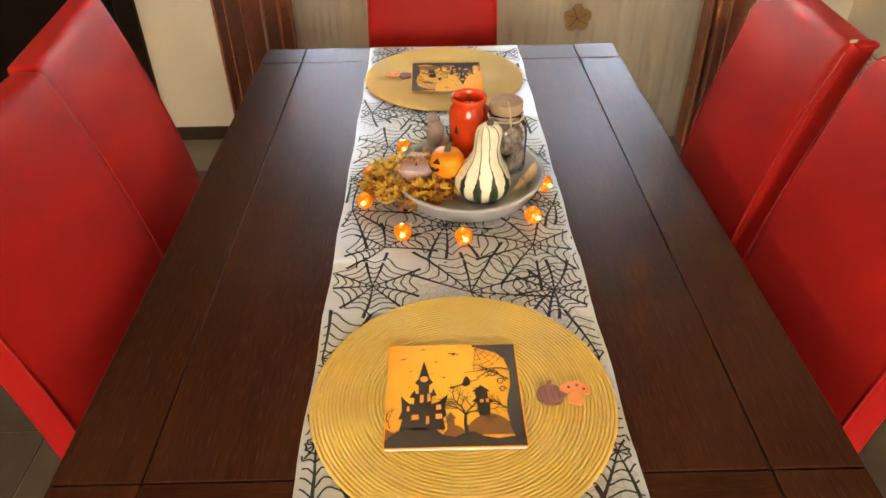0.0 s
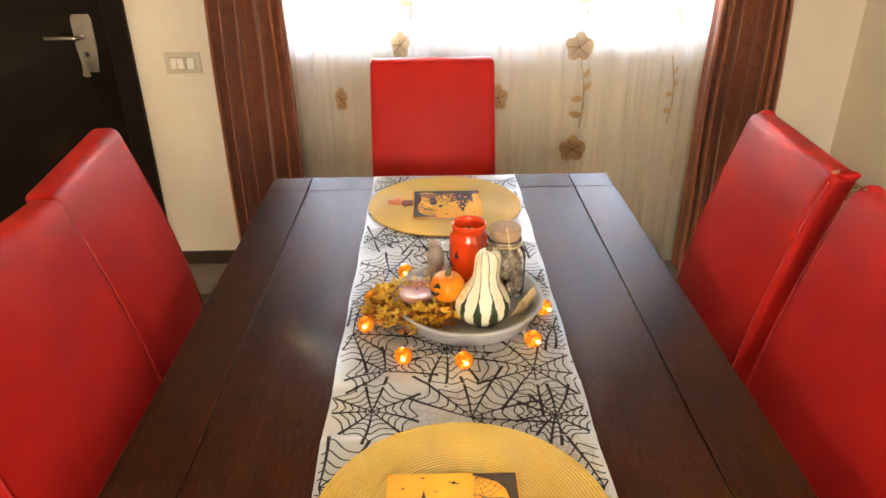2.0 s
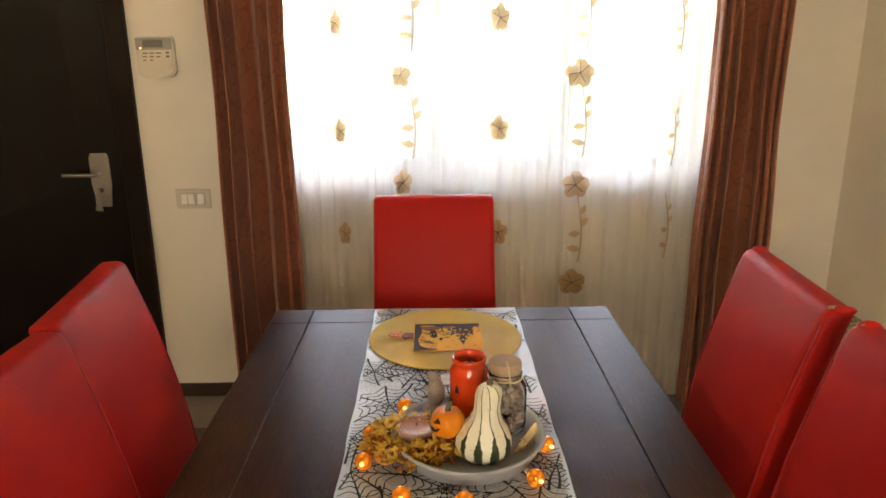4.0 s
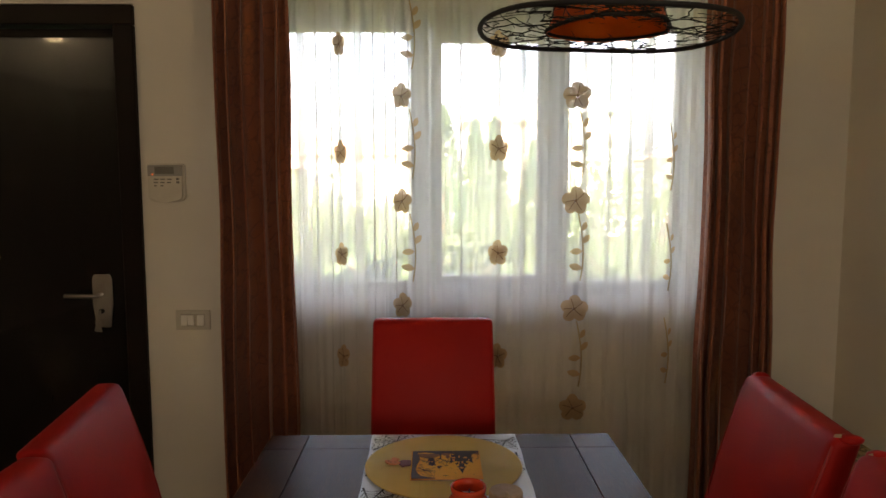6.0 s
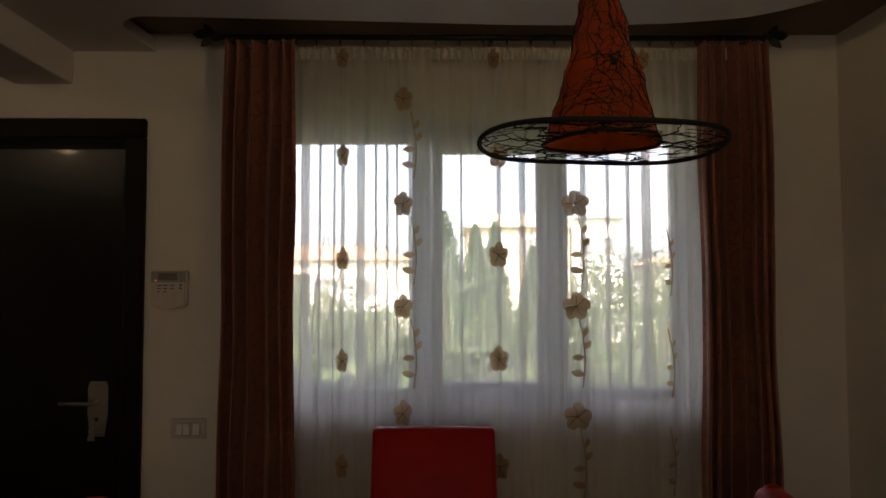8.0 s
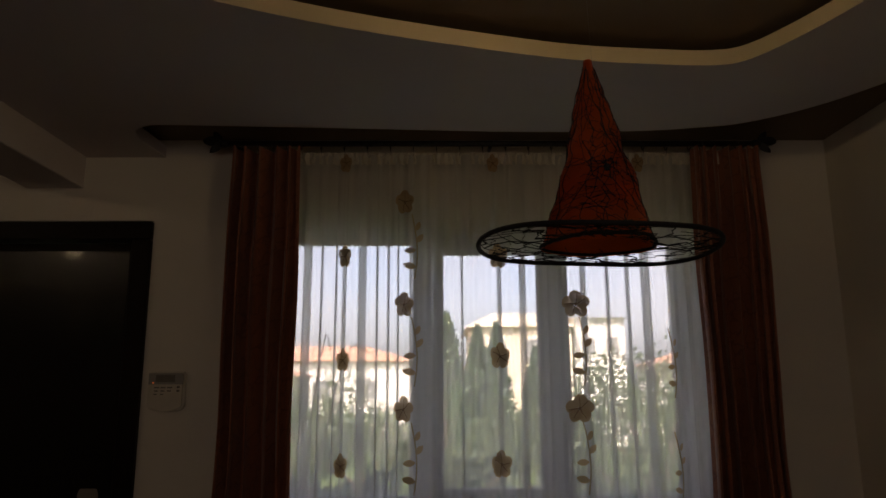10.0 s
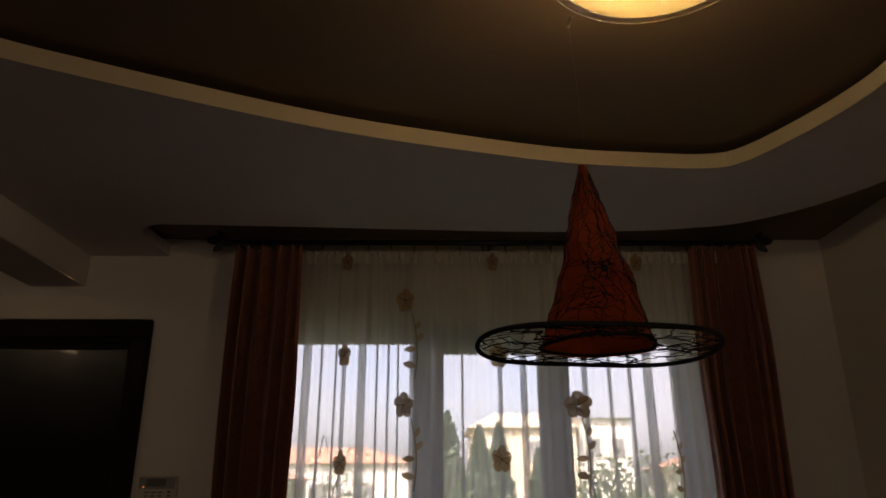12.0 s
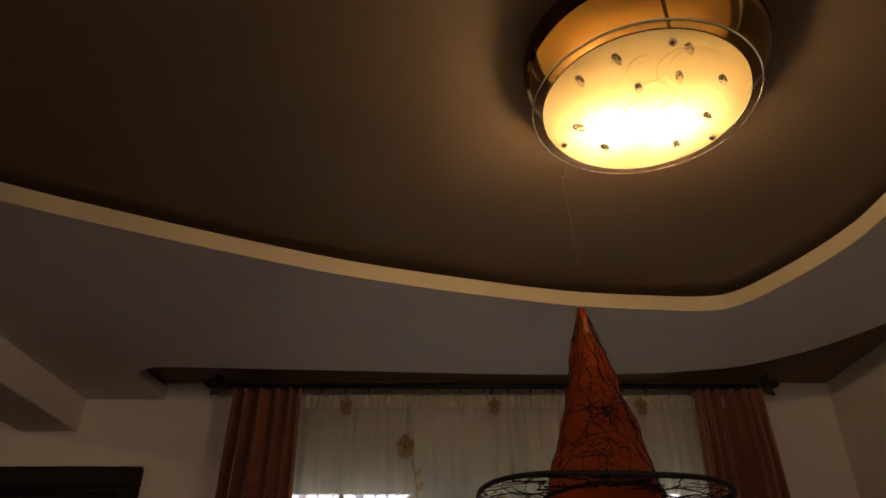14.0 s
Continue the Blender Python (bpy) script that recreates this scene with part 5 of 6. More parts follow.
bm = bmesh.new()
on_jar(bm, 0.0362, [(-0.95, 0.068), (-0.60, 0.068), (-0.68, 0.076), (-0.80, 0.086)])
on_jar(bm, 0.0362, [(-0.32, 0.068), (0.0, 0.068), (-0.14, 0.086), (-0.25, 0.076)])
on_jar(bm, 0.0362, [(-1.2, 0.056), (-1.05, 0.052), (-0.95, 0.057), (-0.8, 0.050), (-0.65, 0.057), (-0.5, 0.050), (-0.35, 0.058), (-0.5, 0.043), (-0.8, 0.038), (-1.05, 0.043)])
part("face_cutout", bm, BLACKM, lantern, "dark carved face")
part("wire_handle", tube(smooth_line([(0.029, 0.0, 0.115), (0.037, -0.012, 0.112), (0.039, -0.020, 0.098), (0.036, -0.022, 0.082), (0.030, -0.022, 0.078)], 5), 0.0011, 6), BLACKM, lantern, "black wire handle", smooth=True)
WAX = varied("cream_wax", (0.75, 0.60, 0.42), (0.8, 0.66, 0.48), 30, (0.4, 0.5))
part("candle", lathe([(0, 0.021), (0.024, 0.021), (0.024, 0.108), (0, 0.106)], 20), WAX, lantern, "cream candle inside", smooth=False)
part("wick", tube([(0, 0, 0.106), (0.002, 0, 0.124)], 0.0012, 5), BLACKM, lantern)

# corked glass jar
jar = thing("glass_jar", "corked glass jar filled with dried seed pods", "jar", 0.121, 1.144, FZ)
gj = part("glass_body", lathe([(0, 0.0), (0.034, 0.0), (0.0375, 0.004), (0.0385, 0.02), (0.0385, 0.078), (0.036, 0.090), (0.029, 0.100), (0.0275, 0.105), (0.030, 0.109), (0.0305, 0.113), (0.028, 0.115), (0.0265, 0.112), (0.0262, 0.104), (0.034, 0.088), (0.0362, 0.078), (0.0362, 0.02), (0.034, 0.006), (0, 0.005)], 40), GLASS, jar, "clear glass", smooth=True)
gj.visible_shadow = False
CORK = varied("cork", (0.36, 0.25, 0.15), (0.48, 0.35, 0.23), 60, (0.8, 0.9), 300, 0.5)
part("cork_lid", lathe([(0, 0.108), (0.0245, 0.108), (0.0255, 0.116), (0.028, 0.117), (0.0292, 0.121), (0.029, 0.132), (0.0275, 0.134), (0, 0.134)], 32), CORK, jar, "brown cork lid", smooth=False)
TWINE = varied("straw_twine", (0.55, 0.42, 0.24), (0.65, 0.52, 0.32), 60, (0.8, 0.9), 400)
part("twine", tube([(0.031 * math.cos(2 * math.pi * k / 28), 0.031 * math.sin(2 * math.pi * k / 28), 0.105 + 0.001 * math.sin(k)) for k in range(28)], 0.0014, 6, closed=True), TWINE, jar, "straw coloured twine")
part("twine_loop", tube(smooth_line([(0.002, -0.031, 0.105), (0.004, -0.034, 0.118), (0.002, -0.028, 0.136), (0.0, -0.02, 0.139), (0.004, -0.032, 0.120), (0.006, -0.034, 0.100)], 4), 0.0013, 6), TWINE, jar, smooth=True)
PODS = foliage("seed_pods", (0.10, 0.08, 0.06), (0.29, 0.24, 0.185))
rnd = random.Random(9)
bm = bmesh.new()
for k in range(230):
    z = 0.010 + 0.088 * (k / 230)
    rmax = 0.030 if z < 0.075 else 0.024
    a, r = rnd.uniform(0, 6.283), rmax * math.sqrt(rnd.uniform(0.3, 1))
    s = rnd.uniform(0.0048, 0.0085)
    ret = bmesh.ops.create_icosphere(bm, subdivisions=1, radius=s)
    q = Euler((rnd.uniform(0, 3), rnd.uniform(0, 3), rnd.uniform(0, 3))).to_matrix()
    for v in ret["verts"]:
        v.co = q @ Vector((v.co.x * 1.3, v.co.y * 0.8, v.co.z * 0.8)) + Vector((r * math.cos(a), r * math.sin(a), z))
tagged(part("seed_pod", bm, PODS, jar, "mixed grey brown dried seed pods"), kind="stuff")

# pumpkin with a drawn face
PUMP = varied("orange_pumpkin_skin", (0.75, 0.21, 0.012), (0.82, 0.30, 0.02), 25, (0.25, 0.36), 150, 0.1, coat=0.05, spec=0.3)
pump = thing("mini_pumpkin", "small glossy orange pumpkin with black cut face", "pumpkin", 0.017, 1.072, 0.7905)
bm = ball(0.0295, 1, 1, 0.95, 36, 20, at=(0, 0, 0.028))
for v in bm.verts:
    a = math.atan2(v.co.y, v.co.x)
    h = (v.co.z - 0.028) / 0.028
    v.co.x *= 1 + 0.045 * abs(math.cos(4 * a)) - 0.02
    v.co.y *= 1 + 0.045 * abs(math.cos(4 * a)) - 0.02
    v.co.z -= 0.006 * max(0, abs(h) - 0.75) / 0.25 * (1 if h > 0 else -1)
part("flesh", bm, PUMP, pump, smooth=True)
STALK = varied("green_stalk", (0.05, 0.065, 0.025), (0.10, 0.12, 0.045), 60, (0.5, 0.6))
part("stalk", tube([(0, 0, 0.047), (0.001, 0, 0.056), (0.005, -0.001, 0.066)], 0.006, 8, r_end=0.0035), STALK, pump, "dark green stalk", smooth=True)


def on_ball(bm, pts, r=0.0314):
    mid = (sum(q[0] for q in pts) / len(pts), sum(q[1] for q in pts) / len(pts))
    vs = [bm.verts.new((r * math.cos(e) * math.sin(u), -r * math.cos(e) * math.cos(u), 0.028 + r * 0.95 * math.sin(e))) for u, e in pts + [mid]]
    for k in range(len(pts)):
        bm.faces.new((vs[k], vs[(k + 1) % len(pts)], vs[-1]))


bm = bmesh.new()
on_ball(bm, [(-0.98, 0.26), (-0.42, 0.34), (-0.50, 0.50), (-0.70, 0.66)])
on_ball(bm, [(-1.75, 0.26), (-1.35, 0.26), (-1.5, 0.58)])
on_ball(bm, [(-1.6, 0.02), (-1.25, -0.04), (-0.95, 0.02), (-0.42, 0.10), (-0.58, -0.12), (-0.9, -0.28), (-1.25, -0.34), (-1.55, -0.22)])
part("face_cutout", bm, BLACKM, pump, "black cut face")

# candle in a glass
PINKW = varied("dusty_pink_wax", (0.36, 0.135, 0.092), (0.43, 0.18, 0.13), 40, (0.35, 0.5), 200)
THIN = mat("thin_clear_glass", (1, 1, 1), 0.05)
th = node(THIN, "ShaderNodeBsdfTransparent")
thm = node(THIN, "ShaderNodeMixShader", Fac=0.88)
wire(THIN, THIN.node_tree.nodes["Principled BSDF"].outputs[0], thm.inputs[1])
wire(THIN, th.outputs[0], thm.inputs[2])
wire(THIN, thm.outputs[0], THIN.node_tree.nodes["Material Output"].inputs[0])
cand = thing("glass_candle", "dusty pink candle in a low glass cup", "candle", -0.037, 1.101, FZ + 0.004)
part("glass_cup", lathe([(0, 0.0), (0.032, 0.0), (0.0345, 0.003), (0.0352, 0.037), (0.0345, 0.038), (0.0338, 0.037), (0.0333, 0.0035), (0, 0.0025)], 36), THIN, cand, "clear glass cup", smooth=True).visible_shadow = False
part("wax", lathe([(0, 0.003), (0.0331, 0.0036), (0.0334, 0.0300), (0.029, 0.0290), (0.006, 0.0285), (0, 0.0285)], 36), PINKW, cand, smooth=True)
part("wick", tube([(0, 0, 0.0285), (0.001, 0, 0.035)], 0.0007, 5), BLACKM, cand)

# moss and leaf wreath
WREATH = foliage("autumn_wreath_leaf", (0.26, 0.06, 0.012), (0.66, 0.30, 0.04))
WREATH2 = foliage("yellow_wreath_leaf", (0.52, 0.30, 0.03), (0.74, 0.54, 0.10))
TWIGM = varied("brown_twig", (0.15, 0.085, 0.04), (0.22, 0.13, 0.07), 60, (0.8, 0.9))
wr = thing("leaf_wreath", "small wreath of yellow and rust autumn leaves", "wreath", -0.040, 1.080, FZ + 0.002)
wr.scale = (1.0, 1.0, 0.8)
rnd = random.Random(17)
for k in range(26):
    a0 = rnd.uniform(0, 6.28)
    pts = []
    for q in range(9):
        a = a0 + q * 0.22
        r = 0.050 + rnd.uniform(-0.010, 0.010)
        pts.append((r * 1.12 * math.cos(a), r * math.sin(a), 0.010 + rnd.uniform(-0.006, 0.012)))
    part("twig", tube(pts, 0.0010, 4), TWIGM, wr)


def sprigs(n, m, seed, size, name, zoff):
    rnd = random.Random(seed)
    verts, faces = [], []
    for _ in range(n):
        a, b, rr = rnd.uniform(0, 6.283), rnd.uniform(-0.4, 3.5), 0.019 * math.sqrt(rnd.uniform(0.3, 1.25))
        r = 0.050 + rr * math.cos(b)
        p = Vector((r * 1.18 * math.cos(a), r * math.sin(a), 0.012 + zoff + max(-0.008, rr * math.sin(b))))
        out = Vector((math.cos(a) * math.cos(b), math.sin(a) * math.cos(b), abs(math.sin(b)) + 0.3)).normalized()
        d = (out + Vector((rnd.gauss(0, 0.7), rnd.gauss(0, 0.7), rnd.gauss(0, 0.5)))).normalized()
        side = d.cross(Vector((rnd.gauss(0, 1), rnd.gauss(0, 1), rnd.gauss(0, 1)))).normalized()
        up = d.cross(side)
        for f in range(3):
            dd = (d + side * (f - 1) * 0.75).normalized()
            s = size * rnd.uniform(0.7, 1.3)
            w = dd.cross(up).normalized() * s * 0.24
            k = len(verts)
            verts += [p, p + dd * s * 0.5 + w, p + dd * s + up * s * 0.15, p + dd * s * 0.5 - w]
            faces.append((k, k + 1, k + 2, k + 3))
    me = bpy.data.meshes.new(name)
    me.from_pydata([tuple(v) for v in verts], [], faces)
    me.materials.append(m)
    ob = tagged(new(name, me), kind="stuff")
    ob.parent = wr
    return ob


sprigs(680, WREATH, 1, 0.011, "rust_leaf", 0.0)
sprigs(230, WREATH2, 2, 0.018, "yellow_leaf", 0.004)

# squirrel figurine, one plain shape
FIG = varied("brown_resin", (0.21, 0.175, 0.15), (0.36, 0.305, 0.265), 60, (0.6, 0.8), 400, 0.6, 0.001)
bm = lathe([(0, 0.0), (0.017, 0.0), (0.020, 0.008), (0.018, 0.022), (0.014, 0.026), (0, 0.027)], 18, lambda a, i: 1 + 0.10 * math.sin(4 * a + i))
ball(0.0145, 1, 1, 1.75, 16, 10, bm, (0.003, 0, 0.047))
ball(0.0085, 1.15, 1, 1.1, 16, 10, bm, (-0.001, -0.002, 0.073))
ball(0.007, 0.9, 0.8, 2.4, 12, 8, bm, (0.012, 0.004, 0.043))
ball(0.0022, 1, 0.7, 1.4, 8, 6, bm, (-0.005, -0.001, 0.0805))
ball(0.0022, 1, 0.7, 1.4, 8, 6, bm, (0.003, -0.001, 0.0805))
ball(0.005, 1.4, 1, 0.9, 10, 6, bm, (-0.011, -0.003, 0.055))
for v in bm.verts:
    v.co += Vector((1, 1, 1)) * 0.0012 * noise.noise(v.co * 180)
sq = tagged(part("animal_figurine", bm, FIG, smooth=True), "small grey brown carved resin figurine on the tray", "figurine")
sq.location = (-0.006, 1.180, FZ - 0.0005)
sq.scale = (1.08, 1.08, 1.2)

# straw bundle
bun = thing("straw_bundle", "small tied bundle of dry straw on the tray", "straw bundle", 0.148, 1.082, FZ + 0.006)
rnd = random.Random(23)
for k in range(20):
    a, r = rnd.uniform(0, 6.28), 0.008 * math.sqrt(rnd.random())
    off = Vector((0.7 * r * math.cos(a), -0.7 * r * math.cos(a), r * math.sin(a)))
    l = rnd.uniform(0.034, 0.045)
    d = Vector((0.55, 0.62, 0.35)).normalized()
    part("straw", tube([off - d * l * 0.8, off + d * l], 0.0013, 5), TWINE, bun)
part("tie", tube([Vector((0.0088 * 0.7 * math.cos(t), -0.0088 * 0.7 * math.cos(t), 0.0095 * math.sin(t))) for t in [2 * math.pi * q / 14 for q in range(14)]], 0.0013, 5, closed=True), CORK, bun)

# string of amber ball lights
AMBER = mat("amber_mirror_glass", (0.80, 0.26, 0.02), 0.08, 0.55)
ab = AMBER.node_tree.nodes["Principled BSDF"]
ab.inputs["Coat Weight"].default_value = 0.6
ab.inputs["Emission Color"].default_value = (1.0, 0.26, 0.015, 1)
ev = node(AMBER, "ShaderNodeTexVoronoi", Scale=130.0)
wire(AMBER, coords(AMBER), ev.inputs["Vector"])
er = node(AMBER, "ShaderNodeMapRange")
er.inputs["From Min"].default_value, er.inputs["From Max"].default_value = 0.15, 0.55
er.inputs["To Min"].default_value, er.inputs["To Max"].default_value = 0.030, 0.003
wire(AMBER, ev.outputs["Distance"], er.inputs["Value"])
wire(AMBER, er.outputs[0], ab.inputs["Emission Strength"])
bump(AMBER, ev.outputs["Distance"], 0.6, 0.002)
HOT = mat("warm_hot_spot", (1, 0.8, 0.4))
HOT.node_tree.nodes["Principled BSDF"].inputs["Emission Color"].default_value = (1, 0.62, 0.16, 1)
HOT.node_tree.nodes["Principled BSDF"].inputs["Emission Strength"].default_value = 0.035
CLEAR = mat("clear_wire", (0.40, 0.39, 0.37), 0.25)
BALLS = [(-0.121, 1.113), (-0.126, 1.026), (-0.058, 0.931), (0.040, 0.916), (0.158, 0.972), (0.190, 1.071), (0.169, 1.167), (-0.063, 1.214)]
string = thing("string_lights", "string of lit amber glass ball lights round the tray", "string lights")
for k, (x, y) in enumerate(BALLS):
    x, y = 0.98 * x, y + 0.010
    b = part("light_ball", ball(0.0150, 1, 1, 1, 24, 14), AMBER, string, "glowing amber mirrored ball", smooth=True)
    b.location = (x, y, TZ + 0.0175)
    dx, dy = PX - x, PY - y
    L = math.hypot(dx, dy)
    cap = part("cap", tube([(dx / L * 0.012, dy / L * 0.012, 0.003), (dx / L * 0.020, dy / L * 0.020, 0.005)], 0.005, 10), CLEAR, b)
    # glowing bead on the ball's near skin, drawing the hot spot of its light
    part("led", ball(0.0038, 1.1, 0.7, 1, 10, 6, at=(-dx / L * 0.005 + 0.003, -0.0140, 0.003)), HOT, b, "bright warm lamp spot", smooth=True)
pts = []
order = [(-0.063, 1.232), (-0.10, 1.17), (-0.104, 1.108), (-0.115, 1.07), (-0.106, 1.030), (-0.085, 0.975), (-0.046, 0.948), (0.0, 0.948), (0.040, 0.935), (0.09, 0.958), (0.145, 0.985), (0.185, 1.03), (0.172, 1.075), (0.195, 1.12), (0.158, 1.158), (0.13, 1.235), (0.03, 1.245)]
for k, (x, y) in enumerate(order):
    x, y = 0.98 * x, y + 0.010
    pts.append((x, y, TZ + 0.008 + 0.004 * math.sin(1.7 * k)))
part("wire", tube(smooth_line(pts, 6), 0.0007, 5), CLEAR, string, "clear plastic wire", smooth=True)

# ---------------------------------------------------------------- outside, past the window
GRASS = varied("garden_grass", (0.05, 0.085, 0.022), (0.10, 0.14, 0.045), 1.5, (0.8, 0.95), 20, 0.5, 0.02)
STUCCO = varied("cream_stucco", (0.62, 0.53, 0.38), (0.70, 0.60, 0.45), 0.6, (0.8, 0.9), 12, 0.3, 0.01)
STUCCOW = varied("pale_stucco", (0.70, 0.66, 0.58), (0.76, 0.72, 0.64), 0.6, (0.8, 0.9), 12, 0.3, 0.01)
ROOF = varied("terracotta_roof", (0.44, 0.23, 0.14), (0.53, 0.31, 0.20), 2.0, (0.7, 0.85), 8, 0.5, 0.02)
# glass colour lightened to paint in the distance haze
WINDARK = varied("far_window_glass", (0.20, 0.20, 0.19), (0.27, 0.27, 0.25), 1, (0.1, 0.2))
tagged(part("ground", cube(-400, 400, WALL + 0.26, 900, -0.5, -0.15), GRASS), "green garden lawn reaching to the horizon", "ground", kind="structure")
tagged(part("road", cube(-120, 120, 26, 31, -0.149, -0.12), varied("asphalt", (0.10, 0.10, 0.10), (0.14, 0.14, 0.135), 1, (0.8, 0.9), 30)), "grey asphalt lane behind the garden", "road", kind="structure")


FOL_D = foliage("conifer_green", (0.07, 0.115, 0.05), (0.115, 0.165, 0.075))
FOL_L = foliage("bush_green", (0.08, 0.115, 0.05), (0.14, 0.17, 0.075))
FOL_B = foliage("agave_blue_green", (0.03, 0.06, 0.055), (0.06, 0.10, 0.09))


def crown(points, size, m, parent, seed, name="crown"):
    """Many small leaves round the given points."""
    rnd = random.Random(seed)
    verts, faces = [], []
    for p in points:
        d = Vector((rnd.gauss(0, 1), rnd.gauss(0, 1), rnd.gauss(0, 1))).normalized()
        u = d.orthogonal().normalized()
        w = d.cross(u)
        s = size * rnd.uniform(0.6, 1.4)
        k = len(verts)
        verts += [p - u * s, p + w * s * 0.45, p + u * s, p - w * s * 0.45]
        faces.append((k, k + 1, k + 2, k + 3))
    me = bpy.data.meshes.new(name)
    me.from_pydata([tuple(v) for v in verts], [], faces)
    me.materials.append(m)
    ob = new(name, me)
    ob.parent = parent
    return ob


def conifer(x, y, h, r, seed, n=2600, label="slender green cypress tree in the garden"):
    rnd = random.Random(seed)
    t = thing("tree", label, "tree", x, y, -0.15)
    part("trunk", tube([(0, 0, 0), (0.02, 0, h * 0.5), (0, 0, h * 0.96)], 0.07, 8, r_end=0.01), BARK, t)
    pts = []
    for _ in range(n):
        u = rnd.random() ** 0.8
        a = rnd.uniform(0, 2 * math.pi)
        rr = r * (1 - u) ** 0.7 * min(1, 0.35 + u * 5) * math.sqrt(rnd.uniform(0.35, 1)) * (1 + 0.18 * math.sin(5 * a + 17 * u))
        pts.append(Vector((rr * math.cos(a), rr * math.sin(a), 0.15 + u * h)))
    crown(pts, 0.06 * max(1, h / 3), FOL_D, t, seed)
    return t


def bush(x, y, w, h, seed, m=None, n=3000, trunk=0.3, label="leafy green shrub in the garden", name="bush", leaf=0.045):
    rnd = random.Random(seed)
    t = thing(name, label, name, x, y, -0.15)
    blobs = [(Vector((rnd.uniform(-0.6, 0.6) * w, rnd.uniform(-0.4, 0.4) * w, trunk + rnd.uniform(0.15, 0.8) * h)), rnd.uniform(0.22, 0.42) * min(w, h)) for _ in range(11)]
    for c, r in blobs[:6]:
        part("limb", tube([(0, 0, 0), (c.x * 0.35, c.y * 0.35, c.z * 0.5), c], 0.035, 6, r_end=0.008), BARK, t)
    pts = []
    for _ in range(n):
        c, r = rnd.choice(blobs)
        d = Vector((rnd.gauss(0, 1), rnd.gauss(0, 1), rnd.gauss(0, 1))).normalized()
        pts.append(c + d * r * rnd.uniform(0.55, 1.08))
    crown(pts, leaf, m or FOL_L, t, seed)
    return t


def house(x0, x1, y0, y1, eave, ridge, wallm, label, wins, gable_x=False, roofm=None):
    h = thing("house", label, "house", (x0 + x1) / 2, y0, -0.15)
    cx = (x0 + x1) / 2
    w, d = (x1 - x0) / 2, y1 - y0
    part("wall", cube(-w, w, 0, d, 0, eave), wallm, h)
    o = 0.35
    if gable_x:
        prof = [(-w - o, 0.0), (0, ridge - eave), (w + o, 0.0)]
        bm = bmesh.new()
        a = [bm.verts.new((px, -o, eave + pz)) for px, pz in prof]
        b = [bm.verts.new((px, d + o, eave + pz)) for px, pz in prof]
        for i in range(3):
            j = (i + 1) % 3
            bm.faces.new((a[i], a[j], b[j], b[i]))
        bm.faces.new(a[::-1])
        bm.faces.new(b)
    else:
        bm = bmesh.new()
        k = min(w * 0.5, d * 0.45)
        lo = [bm.verts.new(p) for p in ((-w - o, -o, eave), (w + o, -o, eave), (w + o, d + o, eave), (-w - o, d + o, eave))]
        hi = [bm.verts.new(p) for p in ((-w + k, d / 2, ridge), (w - k, d / 2, ridge))]
        bm.faces.new((lo[0], lo[1], hi[1], hi[0]))
        bm.faces.new((lo[1], lo[2], hi[1]))
        bm.faces.new((lo[2], lo[3], hi[0], hi[1]))
        bm.faces.new((lo[3], lo[0], hi[0]))
        bm.faces.new(lo[::-1])
    bmesh.ops.recalc_face_normals(bm, faces=bm.faces[:])
    part("roof", bm, roofm or ROOF, h)
    for wx, wz, ww, wh in wins:
        f = part("window", cube(wx - ww / 2, wx + ww / 2, -0.06, -0.004, wz, wz + wh, 0.02, 1), STUCCOW, h)
        part("pane", cube(wx - ww / 2 + 0.08, wx + ww / 2 - 0.08, -0.075, -0.061, wz + 0.08, wz + wh - 0.08), WINDARK, f)
    return h


house(2.3, 8.6, 44, 52, 5.2, 6.45, STUCCO, "large cream stucco house with pale hipped roof behind the garden", [(-1.6, 3.2, 1.1, 1.3), (0.6, 3.2, 1.1, 1.3), (2.2, 3.2, 0.9, 1.3), (-1.6, 0.8, 1.1, 1.4), (1.0, 0.8, 1.3, 1.4)], False, STUCCO)
house(8.9, 12.2, 45, 53, 5.85, 6.05, STUCCOW, "pale flat-roofed house wing beside the cream house", [(-0.7, 3.4, 0.9, 1.3), (0.8, 3.4, 0.9, 1.3)], False, STUCCOW)
house(-14, -1.4, 42, 50, 3.05, 4.15, STUCCOW, "low pale house with orange tiled roof", [(-3.6, 0.8, 1.2, 1.2), (-1.4, 0.8, 1.2, 1.2), (1.0, 0.8, 1.2, 1.2), (3.6, 0.8, 1.3, 1.2)])
house(15.5, 24, 46, 54, 3.0, 4.4, STUCCOW, "pale house with orange roof past the shrubs", [(-2, 0.8, 1.2, 1.2), (1.5, 0.8, 1.2, 1.2)], True)
house(-9.5, -4.3, 21, 24.5, 1.9, 2.35, STUCCO, "small cream outbuilding along the lane", [(1.2, 0.7, 0.8, 0.8), (-1.2, 0.7, 0.8, 0.8)])
conifer(0.72, 12.0, 2.45, 0.42, 1)
conifer(1.15, 13.2, 2.6, 0.45, 2)
conifer(0.25, 16.0, 3.1, 0.7, 3, label="green pine tree behind the cypresses")
conifer(2.05, 14.5, 2.2, 0.42, 4)
bush(1.5, 10.5, 1.5, 1.0, 5)
bush(3.1, 10.0, 1.7, 1.75, 6, trunk=0.35, label="round leafy garden tree with bare twigs", name="tree")
bush(4.6, 12.0, 1.8, 1.7, 7, label="leafy green garden tree by the fence", name="tree")
bush(2.3, 8.0, 1.6, 0.75, 8)
bush(3.4, 7.2, 1.4, 0.7, 9)
bush(0.3, 8.5, 1.1, 0.65, 10)
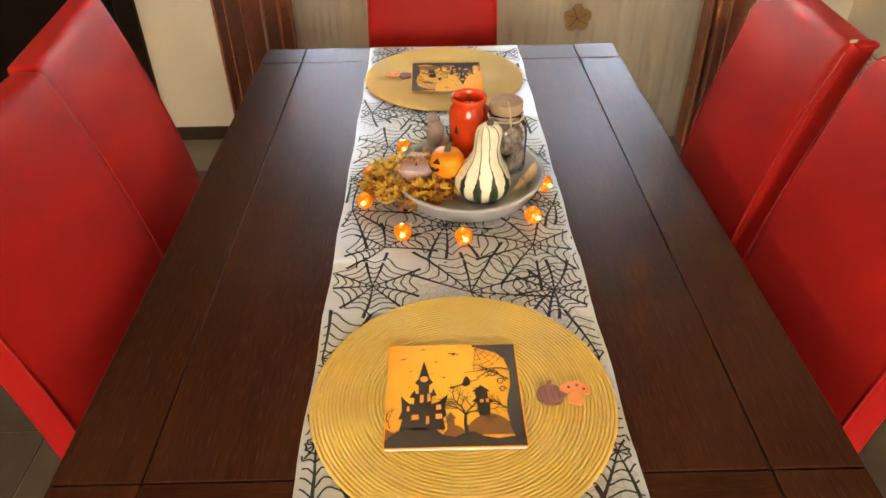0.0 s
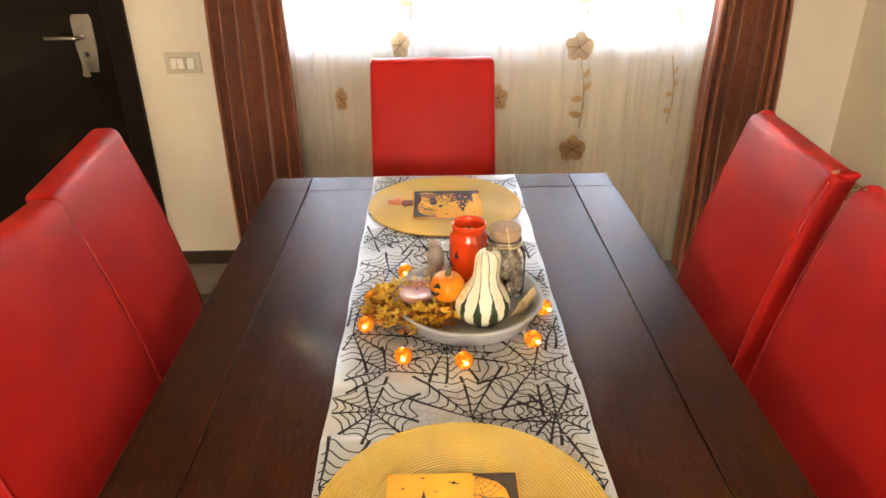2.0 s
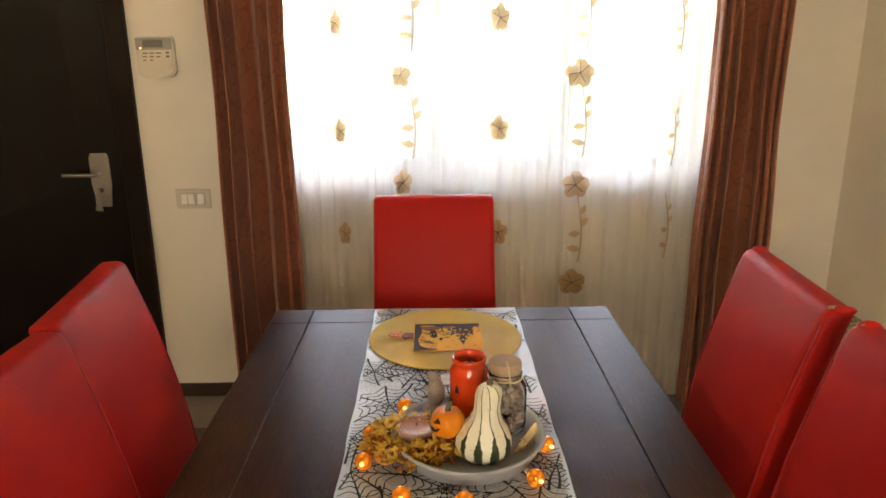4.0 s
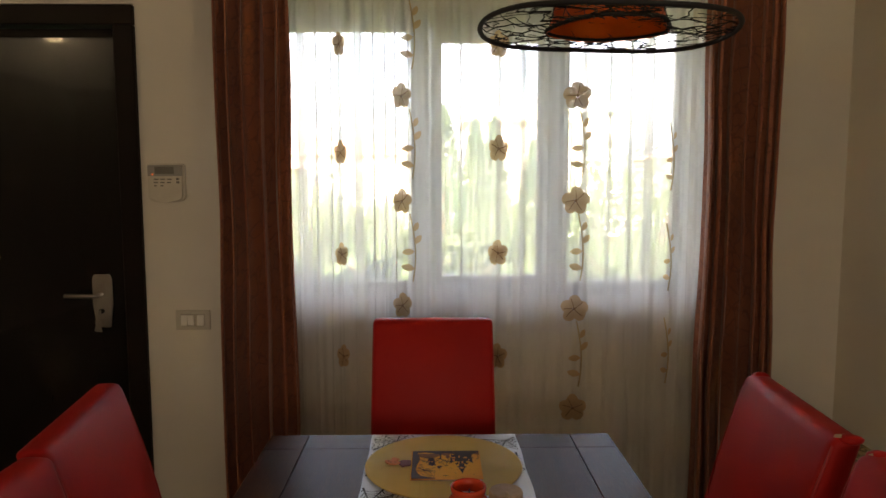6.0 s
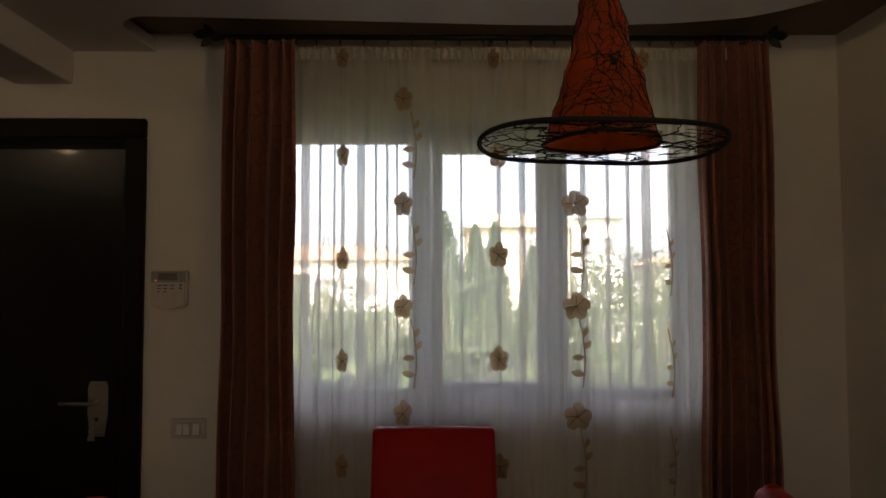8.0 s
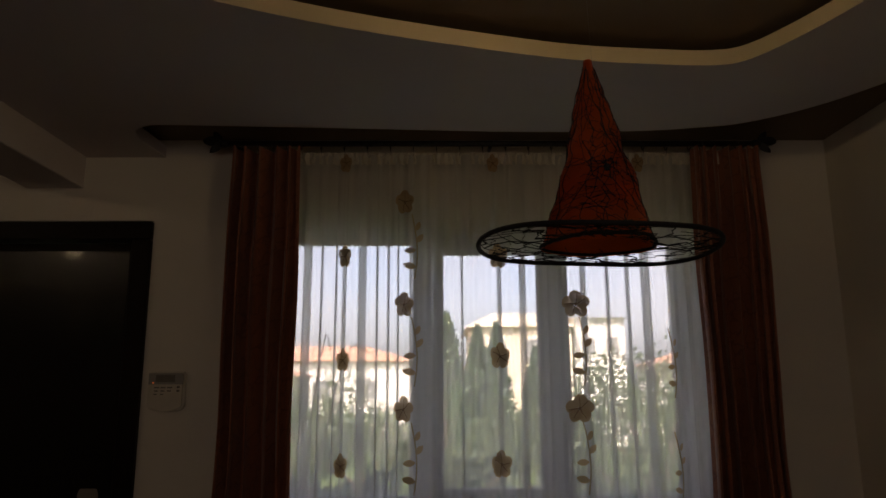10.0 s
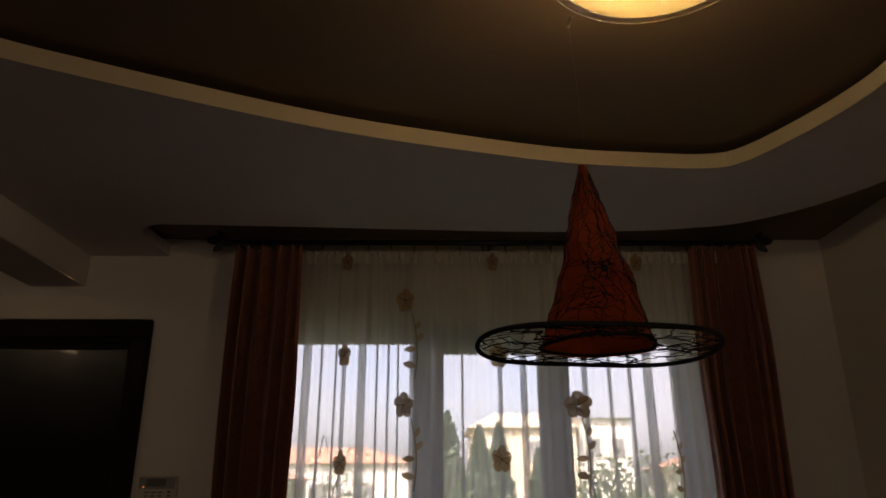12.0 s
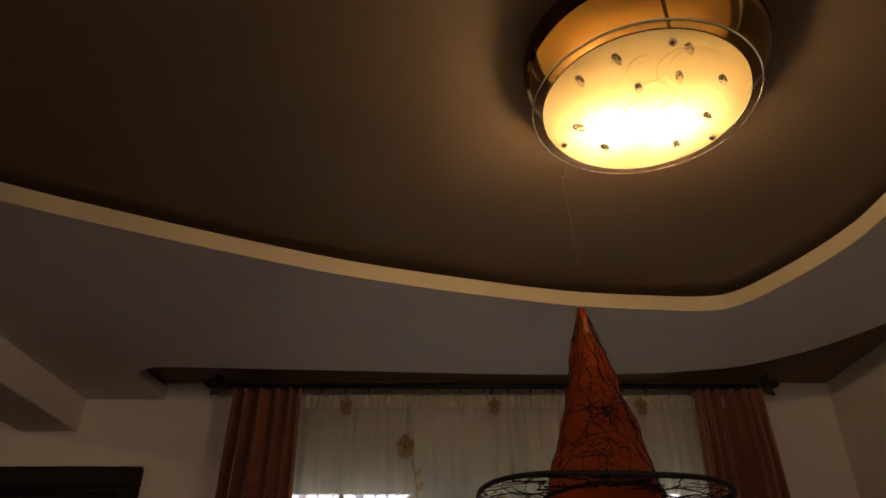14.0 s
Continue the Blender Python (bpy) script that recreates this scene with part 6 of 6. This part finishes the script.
bush(-1.0, 10.5, 1.5, 0.9, 12)
bush(-2.6, 14.0, 2.0, 1.6, 13, label="leafy garden tree before the low house", name="tree")
bush(-0.9, 6.3, 0.8, 0.55, 14, FOL_B, 900)
bush(1.3, 6.2, 0.9, 0.4, 15)
# agave by the window
ag = thing("agave", "dark blue-green agave plant outside the window", "plant", -0.42, 4.9, -0.15)
rnd = random.Random(21)
for k in range(16):
    a, el, l = 2 * math.pi * k / 16 * 1.9, rnd.uniform(0.8, 1.4), rnd.uniform(1.0, 1.4)
    bm = bmesh.new()
    prev = None
    for q in range(7):
        t = q / 6
        rr, zz = l * t * math.cos(el + 0.25 * t), l * t * math.sin(el) - 0.12 * t * t
        w = 0.075 * (1 - t) ** 0.6 + 0.004
        c, s = math.cos(a), math.sin(a)
        pr = [bm.verts.new((rr * c - s * w, rr * s + c * w, zz + 0.02)), bm.verts.new((rr * c, rr * s, zz)), bm.verts.new((rr * c + s * w, rr * s - c * w, zz + 0.02))]
        if prev:
            bm.faces.new((prev[0], prev[1], pr[1], pr[0]))
            bm.faces.new((prev[1], prev[2], pr[2], pr[1]))
        prev = pr
    part("leaf", bm, FOL_B, ag)
# bare arching branches
bt = thing("bare_shrub", "bare arching shrub branches close to the window", "shrub", -1.05, 5.6, -0.15)
for k in range(9):
    a, l = rnd.uniform(-0.6, 3.7), rnd.uniform(0.5, 1.1)
    pts = [(l * t * math.cos(a), 0.3 * l * t * math.sin(a), 1.95 * math.sin(1.9 * t) * rnd.uniform(0.97, 1.03)) for t in [q / 10 for q in range(11)]]
    part("branch", tube(pts, 0.012, 5, r_end=0.004), BARK, bt)
# garden wall
gw = tagged(part("garden_wall", cube(-30, 30, 19.0, 19.2, -0.15, 0.55, 0.02, 1), STUCCOW), "low pale garden wall along the lane", "wall")

# clipped hedge along the lane
hedge = thing("hedge", "dense green hedge along the garden wall", "hedge", 0, 17.6, -0.15, kind="stuff")
rnd = random.Random(41)
crown([Vector((rnd.uniform(-14, 14), rnd.uniform(-0.5, 0.5), rnd.random() ** 0.7 * (0.95 + 0.25 * math.sin(k * 0.01)))) for k in range(22000)], 0.06, FOL_L, hedge, 42, "hedge_leaf")

# ---------------------------------------------------------------- floor tiles
TS = 0.45
tile_bm = cube(-TS / 2 + 0.002, TS / 2 - 0.002, -TS / 2 + 0.002, TS / 2 - 0.002, -0.004, 0.0, 0.0012, 1)
tile0 = part("tile", tile_bm, TILE, floor)
tile0.location = (LEFT + TS / 2, REAR + TS / 2, 0)
for i in range(-4, 9):
    for j in range(13):
        x, y = -1.026 + (i - 2) * TS - TS / 2, 1.237 + (j - 8) * TS + TS / 2
        if x - TS / 2 < LEFT or x + TS / 2 > RIGHT or y - TS / 2 < REAR or y + TS / 2 > WALL + 0.02:
            continue
        t = new("tile", tile0.data)
        t.parent, t.location = floor, (x, y, FLOOR)
bpy.data.objects.remove(tile0)
